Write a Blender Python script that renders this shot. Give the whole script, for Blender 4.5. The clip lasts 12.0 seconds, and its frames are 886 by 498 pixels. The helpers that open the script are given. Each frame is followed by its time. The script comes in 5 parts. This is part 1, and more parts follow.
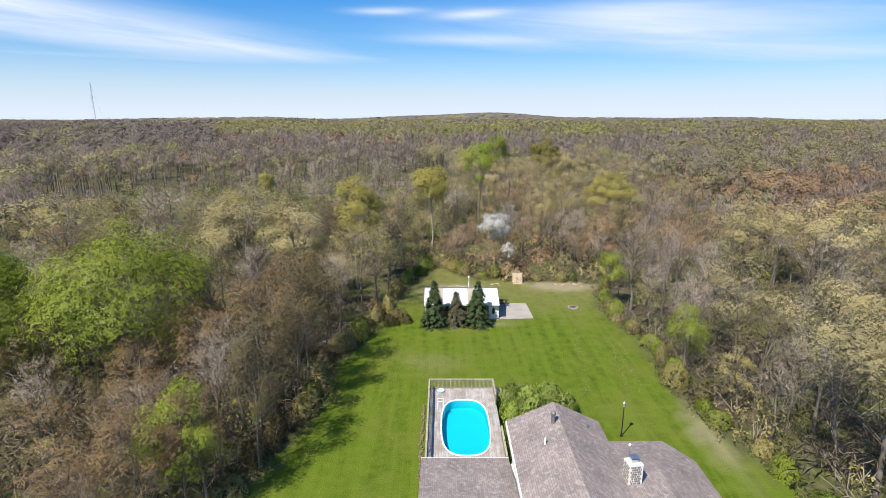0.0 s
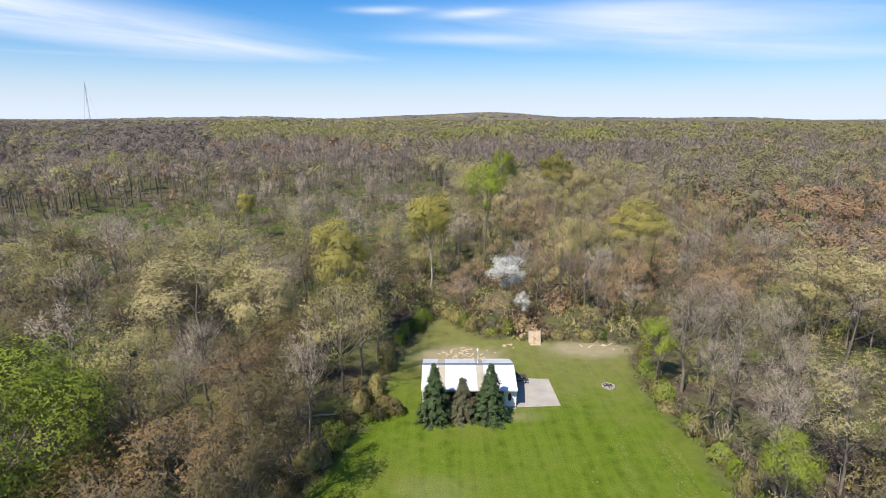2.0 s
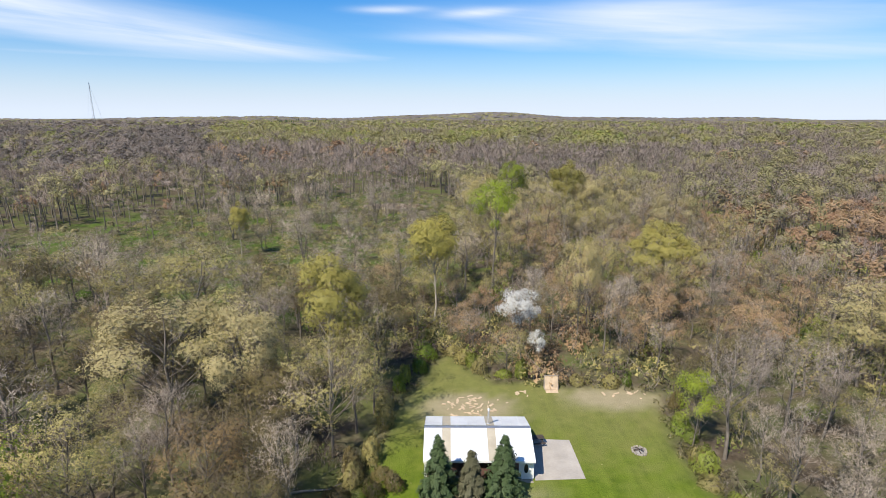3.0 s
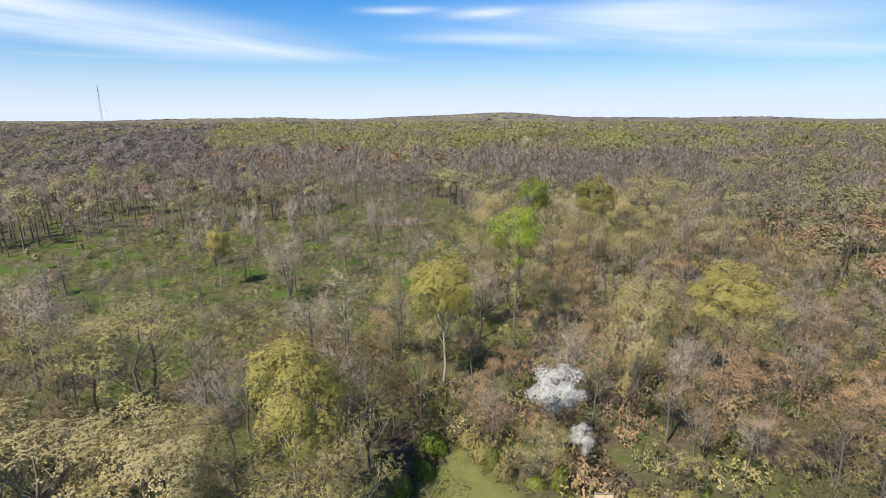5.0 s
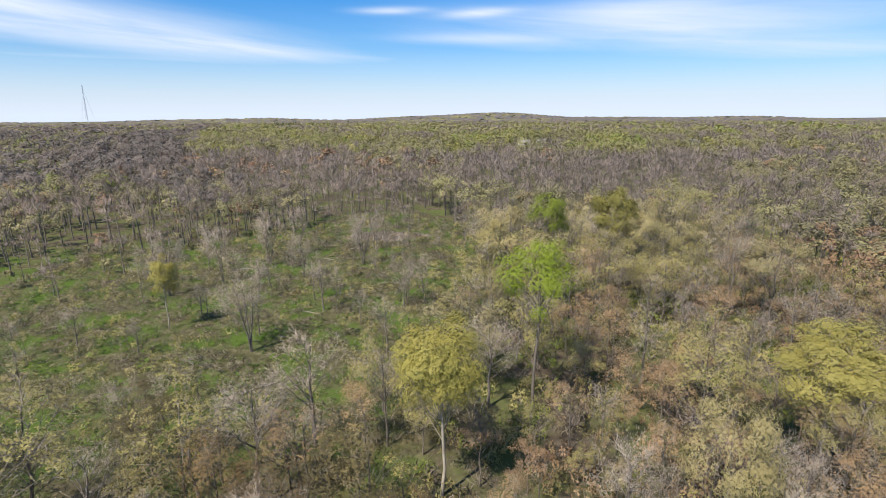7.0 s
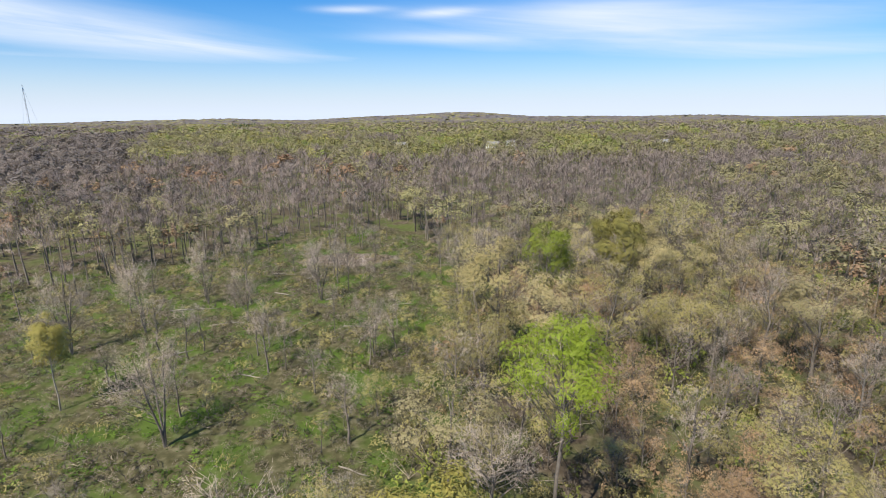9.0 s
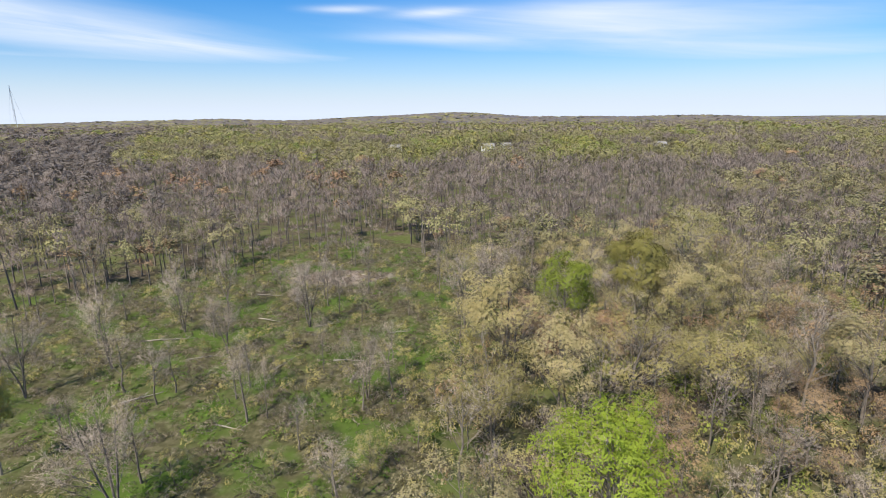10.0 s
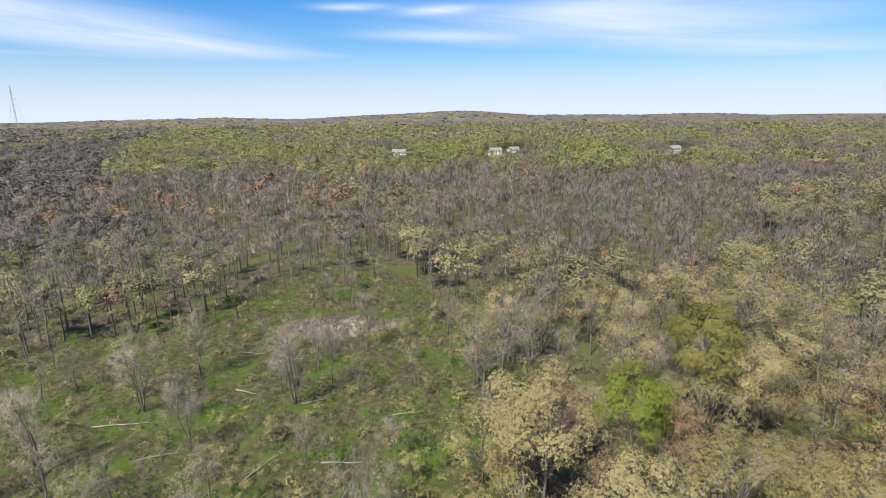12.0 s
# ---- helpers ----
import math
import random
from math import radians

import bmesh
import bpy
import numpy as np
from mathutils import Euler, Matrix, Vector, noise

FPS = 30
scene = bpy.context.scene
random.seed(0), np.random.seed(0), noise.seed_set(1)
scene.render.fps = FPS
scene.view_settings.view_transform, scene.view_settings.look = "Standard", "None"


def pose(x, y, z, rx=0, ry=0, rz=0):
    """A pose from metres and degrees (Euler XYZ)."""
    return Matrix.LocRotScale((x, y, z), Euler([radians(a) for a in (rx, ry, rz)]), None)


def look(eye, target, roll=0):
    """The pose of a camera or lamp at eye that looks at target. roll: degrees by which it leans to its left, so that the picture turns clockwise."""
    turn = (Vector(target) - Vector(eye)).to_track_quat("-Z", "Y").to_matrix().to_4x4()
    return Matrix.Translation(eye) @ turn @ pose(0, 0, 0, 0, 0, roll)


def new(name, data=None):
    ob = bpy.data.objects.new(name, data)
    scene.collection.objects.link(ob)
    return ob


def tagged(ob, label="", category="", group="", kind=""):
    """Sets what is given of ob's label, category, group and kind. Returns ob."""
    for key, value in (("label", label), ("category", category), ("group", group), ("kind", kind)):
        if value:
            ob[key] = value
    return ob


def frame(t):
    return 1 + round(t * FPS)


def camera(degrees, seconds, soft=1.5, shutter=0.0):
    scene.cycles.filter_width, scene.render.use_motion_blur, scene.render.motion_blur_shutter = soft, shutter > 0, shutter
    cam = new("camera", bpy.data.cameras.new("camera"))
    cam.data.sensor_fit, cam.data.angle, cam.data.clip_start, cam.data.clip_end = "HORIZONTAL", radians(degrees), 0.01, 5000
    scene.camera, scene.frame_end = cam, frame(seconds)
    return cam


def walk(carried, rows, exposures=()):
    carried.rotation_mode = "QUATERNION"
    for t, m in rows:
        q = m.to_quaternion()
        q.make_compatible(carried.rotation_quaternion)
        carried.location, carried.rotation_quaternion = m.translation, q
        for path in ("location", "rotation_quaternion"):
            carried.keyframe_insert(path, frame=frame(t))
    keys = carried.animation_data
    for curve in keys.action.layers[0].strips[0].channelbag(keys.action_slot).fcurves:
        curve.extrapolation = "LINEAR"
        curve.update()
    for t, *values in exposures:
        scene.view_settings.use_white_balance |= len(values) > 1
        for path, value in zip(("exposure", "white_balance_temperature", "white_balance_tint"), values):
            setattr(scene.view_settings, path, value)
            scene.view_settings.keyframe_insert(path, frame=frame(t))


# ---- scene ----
cam = camera(80.5, 12.0, soft=0.85)
METRES, EYE, TILT, LEAN, TURN = 117.0, 28.5, -14.5, 0.0, 0.0
ROWS = [
    (0.0, 0.0, 0.0, 0.0, 0.0, 0.0, -0.0),
    (0.5, 0.0001, 0.0333, 0.0131, -0.01, -0.05, -0.01),
    (1.0, -0.0012, 0.0663, 0.0283, -0.1, -0.07, -0.02),
    (1.5, -0.0018, 0.1003, 0.0462, -0.11, -0.07, -0.05),
    (2.0, -0.0033, 0.1348, 0.0651, -0.12, -0.08, -0.02),
    (2.5, -0.0042, 0.1692, 0.0834, -0.02, -0.13, -0.07),
    (3.0, -0.0047, 0.2042, 0.1028, 0.33, -0.13, -0.18),
    (3.5, -0.0057, 0.2394, 0.1226, 0.55, -0.19, -0.13),
    (5.5, -0.0092, 0.3984, 0.1677, 1.53, -0.07, -0.22),
    (6.0, -0.0109, 0.4397, 0.1794, 1.66, -0.09, -0.25),
    (6.5, -0.013, 0.4813, 0.1916, 1.29, -0.09, -0.11),
    (8.5, -0.0221, 0.6446, 0.2429, -2.04, -0.06, 1.02),
    (9.0, -0.0253, 0.6855, 0.2591, -3.03, -0.17, 1.29),
    (9.5, -0.028, 0.7253, 0.2756, -4.15, -0.15, 1.6),
    (10.0, -0.0297, 0.7658, 0.2947, -3.69, -0.19, 1.48),
    (10.5, -0.0303, 0.8052, 0.3146, -3.45, -0.19, 1.38),
    (11.0, -0.0307, 0.8436, 0.3356, -3.35, -0.24, 1.43),
    (11.5, -0.0309, 0.8807, 0.3575, -3.28, -0.32, 1.42),
    (12.0, -0.0312, 0.9187, 0.3801, -3.27, -0.4, 1.43),
]
walk(cam, [(t, pose(0, 0, EYE, TILT, LEAN, TURN) @ pose(METRES * x, METRES * y, METRES * z, 90 + pitch, roll, yaw)) for t, x, y, z, yaw, pitch, roll in ROWS])

# ---- light ----
SUN_DIR = Vector((-0.64, -0.77, 0.0)).normalized()
SUN_ELEV = radians(53)
SUN_VEC = Vector((SUN_DIR.x * math.cos(SUN_ELEV), SUN_DIR.y * math.cos(SUN_ELEV), math.sin(SUN_ELEV)))
sun_data = bpy.data.lights.new("sun", "SUN")
sun_data.energy, sun_data.angle, sun_data.color = 4.9, radians(0.53), (1.0, 0.925, 0.80)
sun = new("sun", sun_data)
sun.matrix_world = look((0, 0, 300), Vector((0, 0, 300)) - SUN_VEC)

world = bpy.data.worlds.new("sky")
scene.world = world
world.use_nodes = True
wn, wl = world.node_tree.nodes, world.node_tree.links
wn.clear()
w_out = wn.new("ShaderNodeOutputWorld")
w_bg = wn.new("ShaderNodeBackground")
w_bg.inputs["Strength"].default_value = 0.081
scene.view_settings.exposure = 0.56
sky = wn.new("ShaderNodeTexSky")
sky.sky_type, sky.sun_disc = "NISHITA", False
sky.sun_elevation = SUN_ELEV
sky.sun_rotation = math.atan2(SUN_DIR.x, SUN_DIR.y)
sky.air_density, sky.dust_density, sky.ozone_density = 1.0, 0.6, 3.0
w_tc = wn.new("ShaderNodeTexCoord")
w_sep = wn.new("ShaderNodeSeparateXYZ")
wl.new(w_tc.outputs["Generated"], w_sep.inputs[0])


def wmath(op, a, b=None):
    n = wn.new("ShaderNodeMath")
    n.operation = op
    for k, v in enumerate((a, b)):
        if v is None:
            continue
        if isinstance(v, (int, float)):
            n.inputs[k].default_value = v
        else:
            wl.new(v, n.inputs[k])
    return n.outputs[0]


def wramp(value, stops):
    n = wn.new("ShaderNodeValToRGB")
    while len(n.color_ramp.elements) < len(stops):
        n.color_ramp.elements.new(0.5)
    for e, (p, c) in zip(n.color_ramp.elements, stops):
        e.position, e.color = p, (c, c, c, 1)
    wl.new(value, n.inputs[0])
    return n.outputs[0]


# thin streaks of high cloud, drawn out along the horizon
azimuth = wmath("ARCTAN2", w_sep.outputs["X"], w_sep.outputs["Y"])
height = w_sep.outputs["Z"]
tilted = wmath("ADD", height, wmath("MULTIPLY", azimuth, 0.085))
w_comb = wn.new("ShaderNodeCombineXYZ")
wl.new(wmath("MULTIPLY", azimuth, 2.2), w_comb.inputs[0])
wl.new(wmath("MULTIPLY", tilted, 26.0), w_comb.inputs[1])
w_comb.inputs[2].default_value = 3.7
w_noise = wn.new("ShaderNodeTexNoise")
w_noise.inputs["Scale"].default_value, w_noise.inputs["Detail"].default_value = 1.0, 6.0
w_noise.inputs["Roughness"].default_value, w_noise.inputs["Distortion"].default_value = 0.55, 0.4
wl.new(w_comb.outputs[0], w_noise.inputs["Vector"])
streak = wramp(w_noise.outputs["Fac"], [(0.40, 0.0), (0.70, 0.9)])
wisp = wramp(w_noise.outputs["Fac"], [(0.28, 0.45), (0.66, 1.15)])


def bank(az0, h0, wide, deep_, slope, amount):
    """One soft-edged drift of high cloud."""
    off = wmath("SUBTRACT", azimuth, az0)
    u = wmath("DIVIDE", off, wide)
    v = wmath("DIVIDE", wmath("SUBTRACT", wmath("SUBTRACT", height, h0), wmath("MULTIPLY", off, slope)), deep_)
    return wmath("MULTIPLY", wmath("EXPONENT", wmath("MULTIPLY", wmath("ADD", wmath("MULTIPLY", u, u), wmath("MULTIPLY", v, v)), -1.0)), amount)


drifts = None
for drift in ((-0.66, 0.138, 0.42, 0.036, -0.09, 1.15), (-0.27, 0.103, 0.24, 0.012, -0.08, 0.5), (-0.66, 0.084, 0.16, 0.005, 0.0, 0.5), (-0.10, 0.172, 0.055, 0.0055, 0.02, 0.75),
              (0.055, 0.168, 0.06, 0.0075, 0.05, 0.75), (0.38, 0.138, 0.36, 0.040, -0.02, 0.85), (0.32, 0.166, 0.12, 0.014, -0.03, 0.35), (0.10, 0.126, 0.16, 0.009, -0.02, 0.3),
              (0.62, 0.085, 0.26, 0.02, -0.03, 0.6), (-0.02, 0.127, 0.1, 0.008, 0.0, 0.22)):
    d_ = bank(*drift)
    drifts = d_ if drifts is None else wmath("ADD", drifts, d_)
aside = wramp(wmath("DIVIDE", wmath("ABSOLUTE", azimuth), 3.2), [(0.26, 0.0), (0.36, 1.0)])
low_veil = wramp(height, [(0.0, 0.95), (0.05, 0.58), (0.11, 0.17), (0.2, 0.0)])
cover = wmath("MAXIMUM", wmath("ADD", wmath("MULTIPLY", drifts, wisp), wmath("MULTIPLY", wmath("MULTIPLY", streak, aside), wramp(height, [(0.0, 0.7), (0.1, 1.0), (0.2, 0.85), (0.5, 0.3)]))), low_veil)
w_mix = wn.new("ShaderNodeMix")
w_mix.data_type = "RGBA"
wl.new(cover, w_mix.inputs["Factor"])
deep = wn.new("ShaderNodeMix")
deep.data_type, deep.blend_type = "RGBA", "MULTIPLY"
wl.new(wramp(height, [(0.0, 0.3), (0.07, 0.85), (0.2, 1.0)]), deep.inputs["Factor"])
wl.new(sky.outputs[0], deep.inputs["A"])
deep.inputs["B"].default_value = (0.24, 0.80, 1.30, 1)
wl.new(deep.outputs["Result"], w_mix.inputs["A"])
w_mix.inputs["B"].default_value = (6.7, 7.55, 8.95, 1)
wl.new(w_mix.outputs["Result"], w_bg.inputs["Color"])
wl.new(w_bg.outputs[0], w_out.inputs[0])


# ---- materials ----
def node_mat(name):
    m = bpy.data.materials.new(name)
    m.use_nodes = True
    n, l = m.node_tree.nodes, m.node_tree.links
    return m, n, l, n["Principled BSDF"]


def noise_node(n, l, vec, scale, detail=4.0, rough=0.6):
    t = n.new("ShaderNodeTexNoise")
    t.inputs["Scale"].default_value, t.inputs["Detail"].default_value, t.inputs["Roughness"].default_value = scale, detail, rough
    l.new(vec, t.inputs["Vector"])
    return t.outputs["Fac"]


def ramp(n, l, value, stops):
    r = n.new("ShaderNodeValToRGB")
    while len(r.color_ramp.elements) < len(stops):
        r.color_ramp.elements.new(0.5)
    for e, (p, c) in zip(r.color_ramp.elements, stops):
        e.position, e.color = p, ((c, c, c, 1) if isinstance(c, (int, float)) else (*c, 1))
    l.new(value, r.inputs[0])
    return r.outputs[0]


def mix(n, l, fac, a, b, blend="MIX"):
    m = n.new("ShaderNodeMix")
    m.data_type, m.blend_type = "RGBA", blend
    for key, v in (("Factor", fac), ("A", a), ("B", b)):
        s = m.inputs[key] if key != "Factor" else m.inputs[0]
        if isinstance(v, (int, float)):
            s.default_value = v
        elif isinstance(v, tuple):
            s.default_value = (*v, 1)
        else:
            l.new(v, s)
    return m.outputs["Result"]


def surface(name, colour, rough=0.8, metal=0.0, var=0.3, big=0.6, fine=14.0, bump=0.3, spec=0.4):
    """Plain stuff with stains at one scale and grain at another."""
    m, n, l, p = node_mat(name)
    pos = n.new("ShaderNodeNewGeometry").outputs["Position"]
    a, b = noise_node(n, l, pos, big), noise_node(n, l, pos, fine)
    dark = tuple(c * (1 - var) for c in colour)
    lite = tuple(min(1.0, c * (1 + var * 0.6)) for c in colour)
    c = ramp(n, l, a, [(0.3, dark), (0.7, lite)])
    g = ramp(n, l, b, [(0.25, 1 - var * 0.7), (0.75, 1.0)])
    l.new(mix(n, l, 1.0, c, g, "MULTIPLY"), p.inputs["Base Color"])
    p.inputs["Roughness"].default_value, p.inputs["Metallic"].default_value = rough, metal
    p.inputs["Specular IOR Level"].default_value = spec
    if bump:
        bn = n.new("ShaderNodeBump")
        bn.inputs["Strength"].default_value, bn.inputs["Distance"].default_value = bump, 0.02
        l.new(b, bn.inputs["Height"])
        l.new(bn.outputs[0], p.inputs["Normal"])
    return m


def leafage(name, colour, alt, through_light=0.3, spread=0.2):
    """Small leaves: two hues that drift from tree to tree, and a grain from leaf to leaf."""
    m, n, l, p = node_mat(name)
    geo = n.new("ShaderNodeNewGeometry")
    info = n.new("ShaderNodeObjectInfo")
    drift = noise_node(n, l, geo.outputs["Position"], 0.09, 2.0)
    tone, toned = n.new("ShaderNodeAttribute"), n.new("ShaderNodeAttribute")
    tone.attribute_name, toned.attribute_name = "tone", "toned"
    each = n.new("ShaderNodeMix")
    l.new(toned.outputs["Fac"], each.inputs[0])
    l.new(info.outputs["Random"], each.inputs[2])
    l.new(tone.outputs["Fac"], each.inputs[3])
    add = n.new("ShaderNodeMath")
    add.operation = "ADD"
    l.new(drift, add.inputs[0])
    l.new(each.outputs[0], add.inputs[1])
    hue = ramp(n, l, add.outputs[0], [(0.35, colour), (1.25, alt)])
    # some trees duller, some fresher
    wn_ = n.new("ShaderNodeTexWhiteNoise")
    wn_.noise_dimensions = "1D"
    l.new(each.outputs[0], wn_.inputs["W"])
    hue = mix(n, l, 1.0, hue, ramp(n, l, wn_.outputs["Value"], [(0.0, (0.72, 0.72, 0.74)), (1.0, (1.14, 1.12, 1.06))]), "MULTIPLY")
    grain = ramp(n, l, geo.outputs["Random Per Island"], [(0.0, 1 - spread), (1.0, 1.0 + spread * 0.6)])
    c = mix(n, l, 1.0, hue, grain, "MULTIPLY")
    l.new(c, p.inputs["Base Color"])
    p.inputs["Roughness"].default_value, p.inputs["Specular IOR Level"].default_value = 0.6, 0.25
    tr = n.new("ShaderNodeBsdfTranslucent")
    l.new(c, tr.inputs["Color"])
    ms = n.new("ShaderNodeMixShader")
    ms.inputs[0].default_value = min(0.5, through_light * 1.25)
    l.new(p.outputs[0], ms.inputs[1])
    l.new(tr.outputs[0], ms.inputs[2])
    l.new(ms.outputs[0], n["Material Output"].inputs["Surface"])
    return m


LEAF = {
    "green": leafage("fresh_green_leaves", (0.2, 0.28, 0.022), (0.3, 0.36, 0.045), 0.3, 0.18),
    "olive": leafage("olive_bud_leaves", (0.3, 0.26, 0.095), (0.39, 0.34, 0.135), 0.26, 0.18),
    "tan": leafage("tan_catkin_leaves", (0.39, 0.33, 0.15), (0.48, 0.41, 0.21), 0.28, 0.18),
    "red": leafage("red_bud_leaves", (0.36, 0.215, 0.13), (0.42, 0.29, 0.165), 0.28, 0.2),
    "yellow": leafage("yellow_green_leaves", (0.33, 0.30, 0.065), (0.39, 0.345, 0.105), 0.28, 0.2),
    "grey": leafage("grey_brown_buds", (0.265, 0.22, 0.175), (0.36, 0.305, 0.25), 0.22, 0.18),
    "white": leafage("white_blossom", (0.72, 0.71, 0.66), (0.78, 0.77, 0.72), 0.25, 0.18),
    "spruce": leafage("spruce_needles", (0.05, 0.085, 0.035), (0.08, 0.12, 0.045), 0.1),
    "rust": leafage("rusty_spruce_needles", (0.1, 0.105, 0.06), (0.13, 0.125, 0.07), 0.1),
    "shrub": leafage("shrub_leaves", (0.15, 0.23, 0.03), (0.26, 0.30, 0.06), 0.26),
    "far_grey": leafage("far_bare_crowns", (0.10, 0.09, 0.088), (0.14, 0.122, 0.112), 0.1, 0.18),
    "far_olive": leafage("far_budding_crowns", (0.115, 0.11, 0.06), (0.16, 0.145, 0.08), 0.1, 0.18),
    "far_tan": leafage("far_catkin_crowns", (0.17, 0.16, 0.07), (0.21, 0.195, 0.09), 0.1, 0.18),
    "hedge": leafage("hedge_leaves", (0.21, 0.31, 0.05), (0.3, 0.38, 0.08), 0.26),
    "mid_grey": leafage("grey_twig_crowns", (0.225, 0.185, 0.165), (0.31, 0.255, 0.23), 0.2, 0.2),
    "mid_olive": leafage("olive_budding_crowns", (0.24, 0.215, 0.115), (0.31, 0.275, 0.145), 0.22, 0.18),
    "mid_tan": leafage("pale_budding_crowns", (0.265, 0.25, 0.115), (0.33, 0.305, 0.145), 0.22, 0.18),
    "mid_yellow": leafage("yellow_budding_crowns", (0.33, 0.31, 0.09), (0.38, 0.35, 0.115), 0.22, 0.18),
    "mid_green": leafage("green_budding_crowns", (0.2, 0.25, 0.05), (0.27, 0.3, 0.08), 0.22, 0.18),
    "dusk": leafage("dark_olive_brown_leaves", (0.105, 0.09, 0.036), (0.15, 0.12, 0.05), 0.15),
    "copper": leafage("copper_brown_leaves", (0.17, 0.112, 0.055), (0.23, 0.155, 0.072), 0.2),
    "mid_dusk": leafage("dark_grey_crowns", (0.175, 0.15, 0.13), (0.23, 0.195, 0.17), 0.2, 0.2),
    "mid_red": leafage("rusty_budding_crowns", (0.32, 0.19, 0.125), (0.38, 0.26, 0.155), 0.2, 0.18),
}
BARK = surface("grey_bark", (0.20, 0.17, 0.14), 0.9, var=0.4, big=0.9, fine=9.0, bump=0.6)
PALE_BARK = surface("pale_bark", (0.42, 0.37, 0.30), 0.85, var=0.35, big=0.8, fine=8.0, bump=0.4)
TWIG = leafage("fine_twigs", (0.28, 0.235, 0.19), (0.40, 0.335, 0.28), 0.05, 0.18)
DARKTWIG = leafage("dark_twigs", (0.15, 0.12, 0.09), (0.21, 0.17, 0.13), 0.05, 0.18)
DEAD = surface("bleached_dead_wood", (0.36, 0.32, 0.265), 0.9, var=0.3, big=1.5, fine=12)


# ---- mesh helpers ----
def mesh_np(name, verts, tris, mats, index=None, tone=None, normals=None):
    me = bpy.data.meshes.new(name)
    v = np.asarray(verts, dtype=np.float32)
    f = np.asarray(tris, dtype=np.int32)
    me.vertices.add(len(v))
    me.vertices.foreach_set("co", v.ravel())
    me.loops.add(f.size)
    me.loops.foreach_set("vertex_index", f.ravel())
    me.polygons.add(len(f))
    me.polygons.foreach_set("loop_start", np.arange(0, f.size, f.shape[1], dtype=np.int32))
    for m in mats:
        me.materials.append(m)
    if index is not None:
        me.polygons.foreach_set("material_index", np.asarray(index, dtype=np.int32))
    me.update(calc_edges=True)
    if tone is not None:
        for key, value in (("tone", tone), ("toned", np.ones(len(v)))):
            me.attributes.new(key, "FLOAT", "POINT").data.foreach_set("value", np.asarray(value, dtype=np.float32))
    if normals is not None:
        me.attributes.new("custom_normal", "FLOAT_VECTOR", "POINT").data.foreach_set("vector", np.asarray(normals, dtype=np.float32).ravel())
    return me


def unit(v):
    return v / (np.linalg.norm(v, axis=-1, keepdims=True) + 1e-9)


def vertex_normals(v, f):
    """Smooth normals of a bare mesh of triangles."""
    flat = np.cross(v[f[:, 1]] - v[f[:, 0]], v[f[:, 2]] - v[f[:, 0]])
    out = np.zeros_like(v)
    for k in range(3):
        np.add.at(out, f[:, k], flat)
    return unit(out)


def finish(bm, name, material):
    me = bpy.data.meshes.new(name)
    bmesh.ops.recalc_face_normals(bm, faces=bm.faces)
    bm.to_mesh(me)
    bm.free()
    me.materials.append(material)
    return me


def part(name, bm, material, parent=None, label=""):
    ob = new(name, finish(bm, name, material))
    ob.parent = parent
    if label:
        tagged(ob, label)
    return ob


def shared(name, mesh, parent, m):
    ob = new(name, mesh)
    ob.parent = parent
    ob.matrix_basis = m
    return ob


def box(bm, x0, x1, y0, y1, z0, z1, bevel=0.0):
    r = bmesh.ops.create_cube(bm, size=1.0, matrix=Matrix.LocRotScale(((x0 + x1) / 2, (y0 + y1) / 2, (z0 + z1) / 2), None, (x1 - x0, y1 - y0, z1 - z0)))
    if bevel:
        edges = list({e for v in r["verts"] for e in v.link_edges})
        bmesh.ops.bevel(bm, geom=edges, offset=bevel, segments=1, affect="EDGES")
    return bm


def boxed(*a, bevel=0.0):
    return box(bmesh.new(), *a, bevel=bevel)


def rod(bm, a, b, r0, r1=None, sides=8):
    a, b = Vector(a), Vector(b)
    turn = (b - a).to_track_quat("Z", "Y").to_matrix().to_4x4()
    bmesh.ops.create_cone(bm, cap_ends=True, segments=sides, radius1=r0, radius2=r0 if r1 is None else r1, depth=(b - a).length, matrix=Matrix.Translation((a + b) / 2) @ turn)
    return bm


def prism(bm, outline, z0, z1):
    lo = [bm.verts.new((x, y, z0)) for x, y in outline]
    hi = [bm.verts.new((x, y, z1)) for x, y in outline]
    bm.faces.new(lo[::-1])
    bm.faces.new(hi)
    for i in range(len(lo)):
        j = (i + 1) % len(lo)
        bm.faces.new((lo[i], lo[j], hi[j], hi[i]))
    return bm


def slab(bm, corners, thick):
    """A roof plane: its top corners, and the same a thickness lower."""
    hi = [bm.verts.new(c) for c in corners]
    lo = [bm.verts.new((c[0], c[1], c[2] - thick)) for c in corners]
    bm.faces.new(hi)
    bm.faces.new(lo[::-1])
    for i in range(len(hi)):
        j = (i + 1) % len(hi)
        bm.faces.new((hi[i], lo[i], lo[j], hi[j]))
    return bm


def empty(name, label, category, group="", kind="", m=None):
    ob = new(name)
    if m is not None:
        ob.matrix_basis = m
    return tagged(ob, label, category, group, kind)


